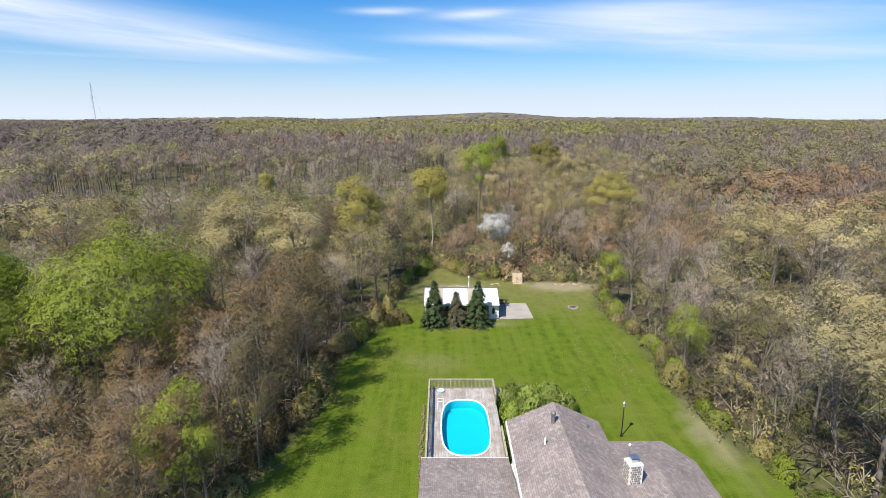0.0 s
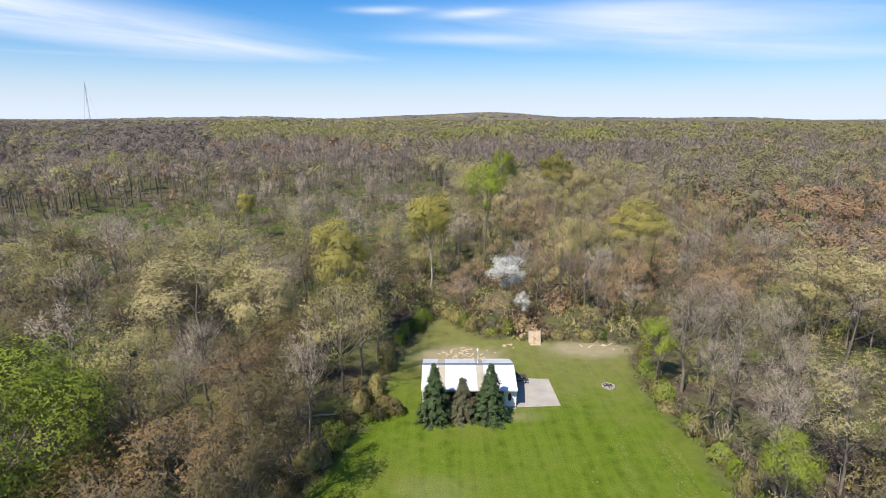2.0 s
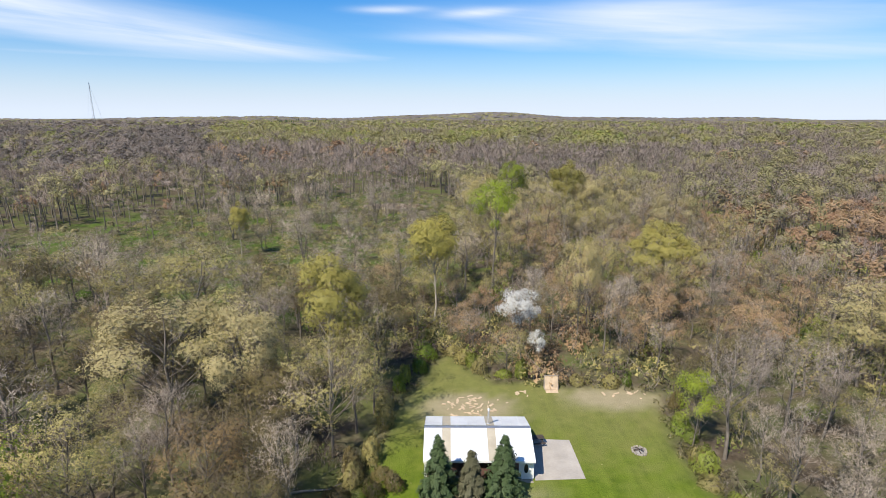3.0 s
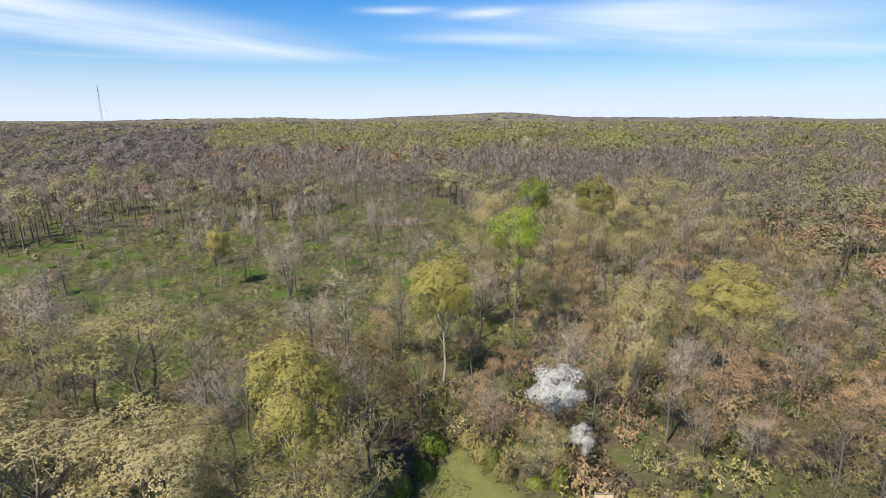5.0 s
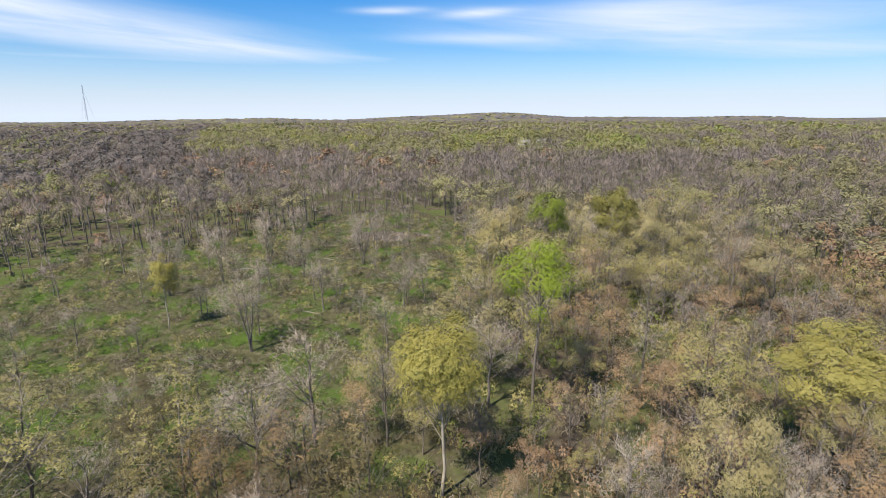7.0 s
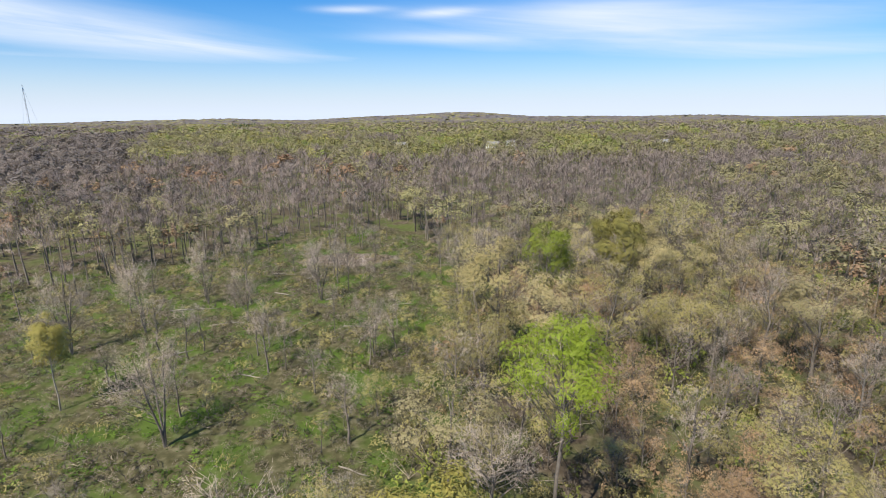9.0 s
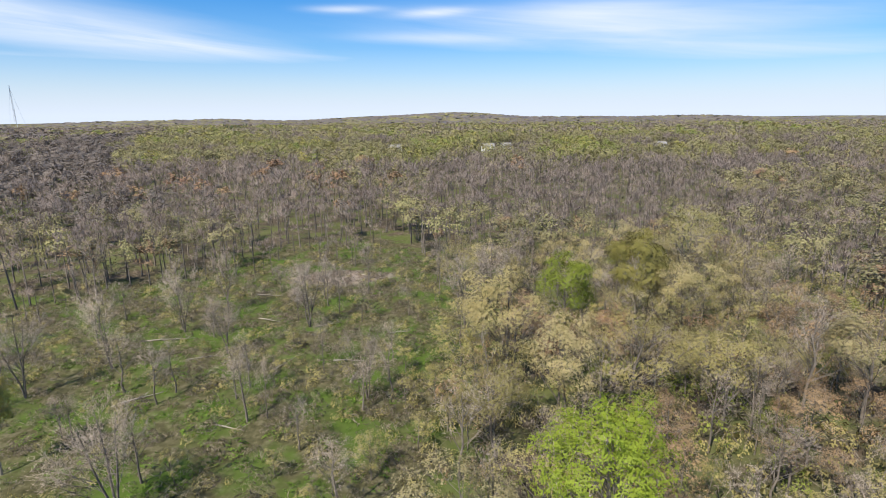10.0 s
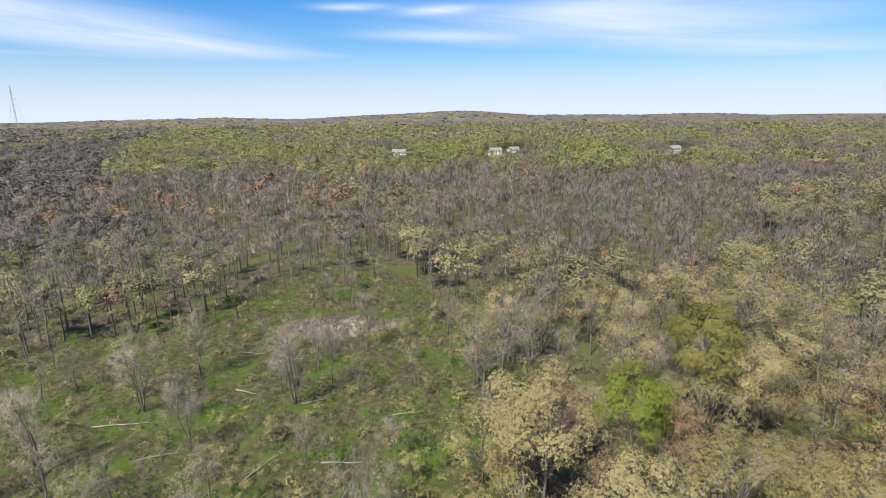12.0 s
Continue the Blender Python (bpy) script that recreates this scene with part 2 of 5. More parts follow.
# ---- lie of the land ----
LAWN = [(-19, 18), (-15.5, 32), (-12.6, 43), (-12, 54), (-10.2, 60.5), (-7.6, 70), (-6.2, 82), (-2.5, 93), (0, 96), (3, 90), (6, 87.8), (11, 87),
        (14, 86.5), (19, 86.5), (25.5, 84), (24.3, 79), (23.2, 72), (24.3, 62), (23.7, 48.5), (24.6, 40), (26.8, 33), (33, 18)]
MARSH = [(-120, 128), (-60, 116), (-25, 112), (-9, 118), (-5, 128), (-4, 140), (1, 166), (8, 182), (9, 212), (6, 240), (-18, 262), (-45, 250), (-60, 225),
         (-80, 212), (-120, 190)]


def smooth(v):
    v = np.clip(v, 0, 1)
    return v * v * (3 - 2 * v)


def land(x, y):
    x, y = np.asarray(x, dtype=float), np.asarray(y, dtype=float)
    d, az = np.hypot(x, y), np.arctan2(x, np.maximum(y, 1e-3))
    z = 1.0 - 1.3 * smooth((y - 45) / 85)
    z = z + 0.25 * np.sin(x * 0.11 + 1.3) * np.sin(y * 0.07) * smooth((d - 100) / 60)
    z = z - 26 * smooth((d - 900) / 3400)
    z = z + 46 * np.exp(-((az - 0.07) / 0.15) ** 2) * smooth((d - 2700) / 1500)
    z = z + 17 * np.exp(-((az + 0.38) / 0.10) ** 2) * smooth((d - 3000) / 1400) + 14 * np.exp(-((az - 0.45) / 0.12) ** 2) * smooth((d - 3000) / 1400)
    return z + 4 * np.sin(az * 31 + d * 0.001) * smooth((d - 1500) / 2500)


def signed(x, y, poly):
    """Distance to a polygon's outline, positive inside."""
    x, y = np.asarray(x, dtype=float), np.asarray(y, dtype=float)
    best, inside = np.full(x.shape, 1e9), np.zeros(x.shape, dtype=bool)
    for (ax, ay), (bx, by) in zip(poly, poly[1:] + poly[:1]):
        ex, ey = bx - ax, by - ay
        s = np.clip(((x - ax) * ex + (y - ay) * ey) / (ex * ex + ey * ey), 0, 1)
        best = np.minimum(best, np.hypot(x - ax - s * ex, y - ay - s * ey))
        cross = ((ay > y) != (by > y)) & (x < (bx - ax) * (y - ay) / ((by - ay) if by != ay else 1e-9) + ax)
        inside ^= cross
    return np.where(inside, best, -best)


def ground_material():
    m, n, l, p = node_mat("ground_cover")
    pos = n.new("ShaderNodeNewGeometry").outputs["Position"]

    def mask(name):
        a = n.new("ShaderNodeAttribute")
        a.attribute_name = name
        return a.outputs["Fac"]
    n1, n2, n3 = noise_node(n, l, pos, 0.12), noise_node(n, l, pos, 0.9, 6), noise_node(n, l, pos, 7.0, 5)
    litter = ramp(n, l, n2, [(0.3, (0.045, 0.035, 0.024)), (0.55, (0.095, 0.075, 0.054)), (0.75, (0.19, 0.15, 0.115))])
    litter = mix(n, l, ramp(n, l, n1, [(0.42, 0.0), (0.6, 0.7)]), litter, (0.10, 0.12, 0.035))
    # mown in stripes along the yard
    st = n.new("ShaderNodeMapping")
    st.inputs["Rotation"].default_value = (0, 0, radians(12))
    st.inputs["Scale"].default_value = (1.1, 0.05, 1)
    l.new(pos, st.inputs["Vector"])
    stripes = noise_node(n, l, st.outputs[0], 1.0, 2)
    grass = ramp(n, l, n2, [(0.3, (0.056, 0.092, 0.008)), (0.5, (0.088, 0.128, 0.012)), (0.72, (0.125, 0.155, 0.022))])
    grass = mix(n, l, ramp(n, l, stripes, [(0.40, 0.0), (0.60, 0.65)]), grass, (0.12, 0.165, 0.018))
    grass = mix(n, l, ramp(n, l, n3, [(0.5, 0.0), (0.8, 0.6)]), grass, (0.055, 0.095, 0.014))
    grass = mix(n, l, ramp(n, l, n1, [(0.48, 0.0), (0.66, 0.5)]), grass, (0.145, 0.155, 0.035))
    grass = mix(n, l, mask("dry"), grass, mix(n, l, n2, (0.14, 0.13, 0.05), (0.23, 0.20, 0.09)))
    marsh = ramp(n, l, n2, [(0.28, (0.042, 0.04, 0.018)), (0.5, (0.085, 0.078, 0.038)), (0.72, (0.17, 0.15, 0.09))])
    marsh = mix(n, l, ramp(n, l, n1, [(0.46, 0.0), (0.61, 0.8)]), marsh, mix(n, l, n3, (0.045, 0.085, 0.011), (0.09, 0.14, 0.022)))
    c = mix(n, l, mask("lawn"), litter, grass)
    c = mix(n, l, mask("marsh"), c, marsh)
    c = mix(n, l, mask("reeds"), c, mix(n, l, n3, (0.34, 0.28, 0.24), (0.48, 0.40, 0.33)))
    c = mix(n, l, mask("bare"), c, mix(n, l, n2, (0.24, 0.20, 0.13), (0.36, 0.30, 0.21)))
    l.new(c, p.inputs["Base Color"])
    p.inputs["Roughness"].default_value, p.inputs["Specular IOR Level"].default_value = 0.95, 0.05
    b = n.new("ShaderNodeBump")
    b.inputs["Strength"].default_value, b.inputs["Distance"].default_value = 0.7, 0.12
    l.new(n3, b.inputs["Height"])
    l.new(b.outputs[0], p.inputs["Normal"])
    return m


def build_ground():
    far = np.geomspace(8, 4600, 34)
    xs = np.concatenate([-(100 + far)[::-1], np.arange(-100, 100.1, 1.25), 100 + far])
    ys = np.concatenate([-(far[::-1][::2]), np.arange(0, 270.1, 1.25), 270 + far])
    gx, gy = np.meshgrid(xs, ys)
    rng = np.random.default_rng(5)
    gz = land(gx, gy)
    lawn = signed(gx, gy, LAWN)
    rough = rng.normal(0, 1, gx.shape)
    gz = gz + np.where((lawn < -0.5) & (np.hypot(gx, gy) < 500), rough * 0.06, rough * 0.008)
    nx, ny = len(xs), len(ys)
    i = np.arange(nx * ny).reshape(ny, nx)
    quads = np.stack([i[:-1, :-1], i[:-1, 1:], i[1:, 1:], i[1:, :-1]], axis=-1).reshape(-1, 4)
    me = mesh_np("ground", np.stack([gx, gy, gz], -1).reshape(-1, 3), quads, [ground_material()])

    def put(name, values):
        a = me.attributes.new(name, "FLOAT", "POINT")
        a.data.foreach_set("value", np.clip(values, 0, 1).astype(np.float32).ravel())
    put("lawn", smooth((lawn + 0.6 + rough * 0.35) / 1.8))
    put("marsh", smooth((signed(gx, gy, MARSH) + 14 + rough * 2) / 18))
    put("reeds", smooth(1.6 - np.hypot((gx + 20) / 11, (gy - 221) / 5.0) * 1.2 + rough * 0.12))
    bare = np.maximum(smooth(1.5 - np.hypot((gx - 2) / 5.5, (gy - 81) / 3.2) + rough * 0.1), smooth(1.5 - np.hypot((gx - 20) / 5.5, (gy - 83.5) / 2.6) + rough * 0.1))
    bare = np.maximum(bare, smooth(1.4 - np.hypot((gx - 23.6) / 1.1, (gy - 40) / 6) + rough * 0.2) * 0.7)
    bare = np.maximum(bare, smooth(1.3 - np.hypot((gx + 1) / 3.5, (gy - 55) / 2.2) + rough * 0.15) * 0.2)
    bare = np.maximum(bare, smooth(1.3 - np.hypot((gx - 6.5) / 3.5, (gy - 66.5) / 1.2) + rough * 0.15) * 0.5)
    put("bare", bare * 0.8)
    put("dry", smooth((gy - 64 + rough * 1.5 + 0.12 * gx) / 22) * 0.6)
    for poly in me.polygons:
        poly.use_smooth = True
    return tagged(new("ground", me), "gently rolling land with mown lawn, leaf litter and marsh", "ground", kind="structure")


ground = build_ground()


# ---- trees ----
def tube(points, radii, sides, closed=False):
    pts = np.asarray(points, dtype=float)
    d = np.gradient(pts, axis=0)
    d /= np.linalg.norm(d, axis=1, keepdims=True) + 1e-9
    ref = np.array([0.31, 0.95, 0.05]) if abs(d[0, 1]) < 0.9 else np.array([1.0, 0, 0])
    u = np.cross(d, ref)
    u /= np.linalg.norm(u, axis=1, keepdims=True)
    w = np.cross(d, u)
    a = np.linspace(0, 2 * np.pi, sides, endpoint=False)
    ring = pts[:, None] + np.asarray(radii)[:, None, None] * (np.cos(a)[None, :, None] * u[:, None] + np.sin(a)[None, :, None] * w[:, None])
    m = len(pts)
    i = np.arange(m * sides).reshape(m, sides)
    j = np.roll(i, -1, axis=1)
    tris = np.concatenate([np.stack([i[:-1], j[:-1], j[1:]], -1).reshape(-1, 3), np.stack([i[:-1], j[1:], i[1:]], -1).reshape(-1, 3)])
    return ring.reshape(-1, 3), tris


def join(pieces):
    vs, fs, k = [], [], 0
    for v, f in pieces:
        vs.append(v)
        fs.append(f + k)
        k += len(v)
    return np.concatenate(vs), np.concatenate(fs)


def spikes(rng, base, way, radius):
    """Thin three-sided twigs."""
    n = len(base)
    u = np.cross(way, rng.normal(size=(n, 3)))
    u /= np.linalg.norm(u, axis=1, keepdims=True) + 1e-9
    w = np.cross(way, u)
    w /= np.linalg.norm(w, axis=1, keepdims=True) + 1e-9
    ring = [base + radius * (math.cos(a) * u + math.sin(a) * w) for a in (0, 2.094, 4.189)]
    v = np.stack([*ring, base + way], 1).reshape(-1, 3)
    k = np.arange(n)[:, None] * 4
    f = np.concatenate([k + [0, 1, 3], k + [1, 2, 3], k + [2, 0, 3]])
    return v, f


def leaves(rng, at, out, size, lo=0.45, hi=0.9, mess=0.65):
    """Bent leaf sprays: four corners each, turned mostly outwards, with the soft shading of the mass they belong to."""
    n = len(at)
    nrm = out + rng.normal(0, mess, (n, 3))
    nrm *= np.where((nrm * out).sum(axis=1, keepdims=True) < 0, -1, 1)
    nrm = unit(nrm)
    u = unit(np.cross(nrm, rng.normal(size=(n, 3))))
    w = np.cross(nrm, u)
    s = size * rng.uniform(0.6, 1.35, (n, 1))
    k = rng.uniform(lo, hi, (n, 1))
    v = np.stack([at - u * s, at - w * s * k + nrm * s * 0.3, at + u * s, at + w * s * k + nrm * s * 0.2], 1).reshape(-1, 3)
    i = np.arange(n)[:, None] * 4
    return v, np.concatenate([i + [0, 1, 2], i + [0, 2, 3]]), np.repeat(unit(unit(out) + 0.35 * nrm), 4, axis=0)


def stars(rng, at, out, size, mess=0.4):
    """Leafy twig ends: three slender blades from one point, mostly facing outwards."""
    n = len(at)
    nrm = out + rng.normal(0, mess, (n, 3))
    nrm *= np.where((nrm * out).sum(axis=1, keepdims=True) < 0, -1, 1)
    nrm = unit(nrm)
    u = unit(np.cross(nrm, rng.normal(size=(n, 3))))
    w = np.cross(nrm, u)
    cols = [at]
    for k in range(3):
        a = rng.uniform(-0.6, 0.6, (n, 1)) + k * 2.094
        s = size * rng.uniform(0.7, 1.6, (n, 1))
        half = rng.uniform(0.22, 0.42, (n, 1))
        for da in (-half, half):
            cols.append(at + (np.cos(a + da) * u + np.sin(a + da) * w) * s + nrm * s * rng.uniform(-0.3, 0.3, (n, 1)))
    i = np.arange(n)[:, None] * 7
    return np.stack(cols, 1).reshape(-1, 3), np.concatenate([i + [0, 1, 2], i + [0, 3, 4], i + [0, 5, 6]]), np.repeat(unit(unit(out) + 0.35 * nrm), 7, axis=0)


def twig_fan(rng, at, way, length, width, out):
    """Upswept twig ends, each one slender blade."""
    n = len(at)
    d = unit(way + rng.normal(0, 0.4, (n, 3)))
    side = unit(np.cross(d, rng.normal(size=(n, 3))))
    side *= np.where((np.cross(side, d) * out).sum(axis=1, keepdims=True) < 0, -1, 1)
    s = length * rng.uniform(0.6, 1.4, (n, 1))
    v = np.stack([at - side * width / 2, at + side * width / 2, at + d * s], 1).reshape(-1, 3)
    return v, np.arange(3 * n).reshape(-1, 3), np.repeat(unit(unit(out) + 0.3 * np.cross(side, d)), 3, axis=0)


def tree_shape(seed, height, crown, low, clumps, twigs, sprays, leaf, fine=0, sides=5, stems=1, thick=0.009, full=0.5):
    """Wood and leaves of one tree. crown: its radius; low: where it begins, as a share of the height; each limb climbs to one clump
    of twigs, fine upswept twig ends and leaf sprays."""
    rng = np.random.default_rng(seed)
    wood, bases, ways, spots, outs, ends, end_ways, end_outs = [], [], [], [], [], [], [], []
    mid, half = height * (1 + low) / 2, height * (1 - low) / 2
    squash = rng.uniform(0.85, 1.15, 2)
    heart = np.array([0, 0, mid - 0.45 * half])
    for s in range(stems):
        lean = rng.normal(0, 0.03 if stems == 1 else 0.13, 2) * height
        hs = np.linspace(0, 1, 6)
        bend = rng.normal(0, 0.010 * height, (6, 2))
        bend[0] = 0
        line = np.stack([lean[0] * hs ** 1.3 + bend[:, 0], lean[1] * hs ** 1.3 + bend[:, 1], hs * height * 0.9 - 0.25], 1)
        r0 = thick * height / math.sqrt(stems)
        wood.append(tube(line, r0 * np.array([1.35, 1.0, 0.86, 0.66, 0.42, 0.12]), sides))
        for c in range(max(1, clumps // stems)):
            d = rng.normal(size=3)
            d[2] = abs(d[2]) * 0.95 if rng.random() < 0.74 else -abs(d[2]) * 0.7
            d /= np.linalg.norm(d)
            rad = rng.uniform(full, 0.92)
            tip = np.array([lean[0] * 0.8 + d[0] * crown * rad * squash[0], lean[1] * 0.8 + d[1] * crown * rad * squash[1], mid + d[2] * half * rad])
            flat = math.hypot(d[0], d[1]) * crown * rad
            z0 = min(max(tip[2] - flat * rng.uniform(1.0, 1.9), height * low * 0.7), height * 0.78)
            f = (z0 + 0.25) / (height * 0.9)
            root = np.array([np.interp(f, hs, line[:, 0]), np.interp(f, hs, line[:, 1]), z0])
            knee = (root + tip) / 2 + np.array([d[0], d[1], 0]) * 0.18 * flat + rng.normal(0, 0.05 * crown, 3)
            q = np.linspace(0, 1, 4)[:, None]
            limb = root * (1 - q) ** 2 + knee * 2 * q * (1 - q) + tip * q * q
            wood.append(tube(limb, r0 * 0.40 * (1 - 0.5 * f) * np.array([1, 0.78, 0.55, 0.2]), 3))
            size = crown * rng.uniform(0.24, 0.40)
            on = rng.uniform(0.35, 1.0, twigs)
            b = np.stack([np.interp(on, q[:, 0], limb[:, a]) for a in range(3)], 1)
            w = rng.normal(size=(twigs, 3)) * 0.8 + d * 0.6 + np.array([0, 0, 0.85])
            w = unit(w) * size * rng.uniform(0.6, 1.3, (twigs, 1))
            bases.append(b)
            ways.append(w)
            if fine:
                pick = rng.integers(0, twigs, fine)
                e = b[pick] + w[pick] * rng.uniform(0.3, 1.0, (fine, 1)) + rng.normal(0, size * 0.14, (fine, 3))
                ends.append(e)
                end_ways.append(unit(w[pick]) + np.array([0, 0, 0.35]))
                end_outs.append(unit(e - heart) + np.array([0, 0, 0.2]))
            way_out = unit(rng.normal(size=(sprays, 3)) + d * 0.35 + np.array([0, 0, 0.5]))
            at = tip + way_out * size * rng.uniform(0.2, 1.1, (sprays, 1)) ** 0.6 * np.array([1, 1, 0.85])
            spots.append(at)
            outs.append(unit(at - heart) * 0.9 + way_out * 0.8 + np.array([0, 0, 0.15]))
    solid = join(wood)
    thin = [spikes(rng, np.concatenate(bases), np.concatenate(ways), max(0.011, 0.0013 * height))]
    thin[0] = (*thin[0], vertex_normals(*thin[0]))
    if ends:
        thin.append(twig_fan(rng, np.concatenate(ends), np.concatenate(end_ways), leaf * 5.0, leaf * 0.34, np.concatenate(end_outs)))
    count = sum(len(t[1]) for t in thin)
    normals = np.concatenate([vertex_normals(*solid), *[t[2] for t in thin]])
    v, f = join([solid, *[t[:2] for t in thin]])
    slots = np.concatenate([np.zeros(len(solid[1])), np.ones(count)])
    return (v, f, slots, normals), stars(rng, np.concatenate(spots), np.concatenate(outs), leaf * 1.15)


def tufts(rng, at, out, size):
    """Small three-cornered sprays that face outwards."""
    n = len(at)
    nrm = unit(unit(out) + rng.normal(0, 0.3, (n, 3)))
    u = unit(np.cross(nrm, rng.normal(size=(n, 3))))
    w = np.cross(nrm, u)
    cols = []
    for k in range(3):
        a = rng.uniform(-0.5, 0.5, (n, 1)) + k * 2.094
        cols.append(at + (np.cos(a) * u + np.sin(a) * w) * size * rng.uniform(0.6, 1.4, (n, 1)))
    return np.stack(cols, 1).reshape(-1, 3), np.arange(3 * n).reshape(-1, 3), np.repeat(unit(unit(out) + 0.25 * nrm), 3, axis=0)


def far_shape(seed, height, crown, low, leaf=0.62, count=46, bare=False):
    """A tree of the far woods: stem, and a domed crown of sprays in clumps, or of upswept twigs."""
    rng = np.random.default_rng(seed)
    stem = tube([(0, 0, -0.3), (rng.normal(0, 0.3), rng.normal(0, 0.3), height * 0.85)], [0.014 * height, 0.004 * height], 3)
    mid, half = height * (1 + low) / 2, height * (1 - low) / 2
    heart = np.array([0, 0, mid - 0.5 * half])
    lobes = 12
    d = rng.normal(size=(lobes, 3))
    d[:, 2] = np.abs(d[:, 2]) * np.where(rng.random(lobes) < 0.85, 1, -0.6)
    d = unit(d)
    c = d * np.array([crown, crown, half]) * rng.uniform(0.45, 0.78, (lobes, 1)) + np.array([0, 0, mid])
    pick = rng.integers(0, lobes, count)
    out = unit(rng.normal(size=(count, 3)) + d[pick] * 0.7 + np.array([0, 0, 0.6]))
    at = c[pick] + out * crown * rng.uniform(0.1, 0.42, (count, 1))
    if bare:
        inner = c[pick] + out * crown * rng.uniform(-0.2, 0.28, (count, 1))
        return stem, twig_fan(rng, inner, out * 0.7 + np.array([0, 0, 0.9]), leaf * 2.6, leaf * 0.2, unit(inner - heart) + 0.4 * out)
    return stem, tufts(rng, at, unit(at - heart) + 0.6 * out, leaf)


# label, category, group, leaf, bark, shape
KINDS = {
    "maple_tree": ("leafy maple with fresh bright green spring foliage", "tree", "leafy maples in the wood", "green", BARK,
                   dict(height=15, crown=4.8, low=0.22, clumps=34, twigs=6, sprays=100, leaf=0.15, fine=0)),
    "tall_maple_tree": ("tall maple with a high crown of bright green leaves", "tree", "tall maples in the wood", "green", BARK,
                        dict(height=22, crown=4.6, low=0.56, clumps=36, twigs=6, sprays=100, leaf=0.15, fine=4)),
    "oak_tree": ("broad oak just breaking into olive-yellow leaf", "tree", "budding oaks in the wood", "olive", BARK,
                 dict(height=16, crown=4.9, low=0.30, clumps=30, twigs=9, sprays=54, leaf=0.13, fine=12)),
    "flowering_oak_tree": ("tall oak covered in pale tan catkins", "tree", "catkin oaks in the wood", "tan", BARK,
                           dict(height=16, crown=4.6, low=0.30, clumps=30, twigs=7, sprays=105, leaf=0.14, fine=4)),
    "bare_tree": ("bare grey-brown tree with fine twigs in bud", "tree", "bare trees in the wood", "grey", BARK,
                  dict(thick=0.0115, height=15, crown=4.0, low=0.40, clumps=28, twigs=12, sprays=12, leaf=0.10, fine=44)),
    "red_maple_tree": ("slender red maple with rusty spring buds", "tree", "rusty maples in the wood", "red", BARK,
                       dict(height=12.5, crown=3.3, low=0.28, clumps=24, twigs=8, sprays=60, leaf=0.10, fine=16)),
    "willow_tree": ("rounded willow with yellow-green new leaves", "tree", "yellow willows in the wood", "yellow", PALE_BARK,
                    dict(height=14, crown=3.6, low=0.45, clumps=34, twigs=7, sprays=125, leaf=0.14, fine=4)),
    "sapling_tree": ("thin young tree with sparse olive leaves", "tree", "saplings in the wood", "olive", BARK,
                     dict(height=9, crown=2.3, low=0.2, clumps=18, twigs=8, sprays=44, leaf=0.10, fine=12)),
    "spreading_maple_tree": ("large spreading maple in full bright green leaf", "tree", "spreading maples at the wood's edge", "green", BARK,
                             dict(height=18, crown=8.2, low=0.2, clumps=70, twigs=5, sprays=120, leaf=0.19, fine=0)),
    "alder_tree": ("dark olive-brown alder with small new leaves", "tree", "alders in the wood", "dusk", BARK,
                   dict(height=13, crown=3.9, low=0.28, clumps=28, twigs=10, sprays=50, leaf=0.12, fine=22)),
    "copper_tree": ("slender tree in dark copper-brown new leaf", "tree", "copper trees at the wood's edge", "copper", BARK,
                    dict(height=13, crown=3.4, low=0.22, clumps=30, twigs=12, sprays=56, leaf=0.10, fine=40)),
    "forked_tree": ("gnarled bare tree with forked dark trunk on the marsh", "tree", "forked trees on the marsh", "grey", BARK,
                    dict(thick=0.015, stems=3, height=13, crown=4.2, low=0.3, clumps=33, twigs=18, sprays=6, leaf=0.10, fine=60)),
    "blossom_tree": ("wild cherry tree covered in white blossom", "tree", "blossoming cherries", "white", BARK,
                     dict(height=9, crown=2.5, low=0.48, clumps=26, twigs=6, sprays=90, leaf=0.10, fine=2)),
    "young_poplar_tree": ("slender young tree with sparse bright green leaves", "tree", "young green trees", "shrub", BARK,
                          dict(height=9, crown=2.3, low=0.15, clumps=18, twigs=7, sprays=60, leaf=0.10, fine=6)),
}
SHAPES = {}
for k_i, (kind_name, spec) in enumerate(KINDS.items()):
    near, mid_off = [], []
    for v_i in range(4):
        s = dict(spec[5])
        s.update(sprays=int(s["sprays"] * 1.5), fine=int(s["fine"] * 1.2), leaf=s["leaf"] * 0.8)
        wood, crown = tree_shape(100 * k_i + v_i, **s)
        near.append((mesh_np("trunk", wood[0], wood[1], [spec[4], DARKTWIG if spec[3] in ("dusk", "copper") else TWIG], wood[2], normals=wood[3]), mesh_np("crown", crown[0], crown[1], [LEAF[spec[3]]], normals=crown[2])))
    for v_i in range(4):
        s = dict(spec[5])
        s.update(clumps=int(s["clumps"] * 0.75), twigs=int(s["twigs"] * 0.5), sprays=int(s["sprays"] * 0.75), fine=int(s["fine"] * 0.7), leaf=s["leaf"] * 1.05, sides=4)
        wood, crown = tree_shape(100 * k_i + 50 + v_i, **s)
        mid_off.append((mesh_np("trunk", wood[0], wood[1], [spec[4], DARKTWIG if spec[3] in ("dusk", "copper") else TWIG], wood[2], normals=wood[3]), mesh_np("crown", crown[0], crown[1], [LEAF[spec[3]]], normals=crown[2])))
    SHAPES[kind_name] = (near, mid_off)


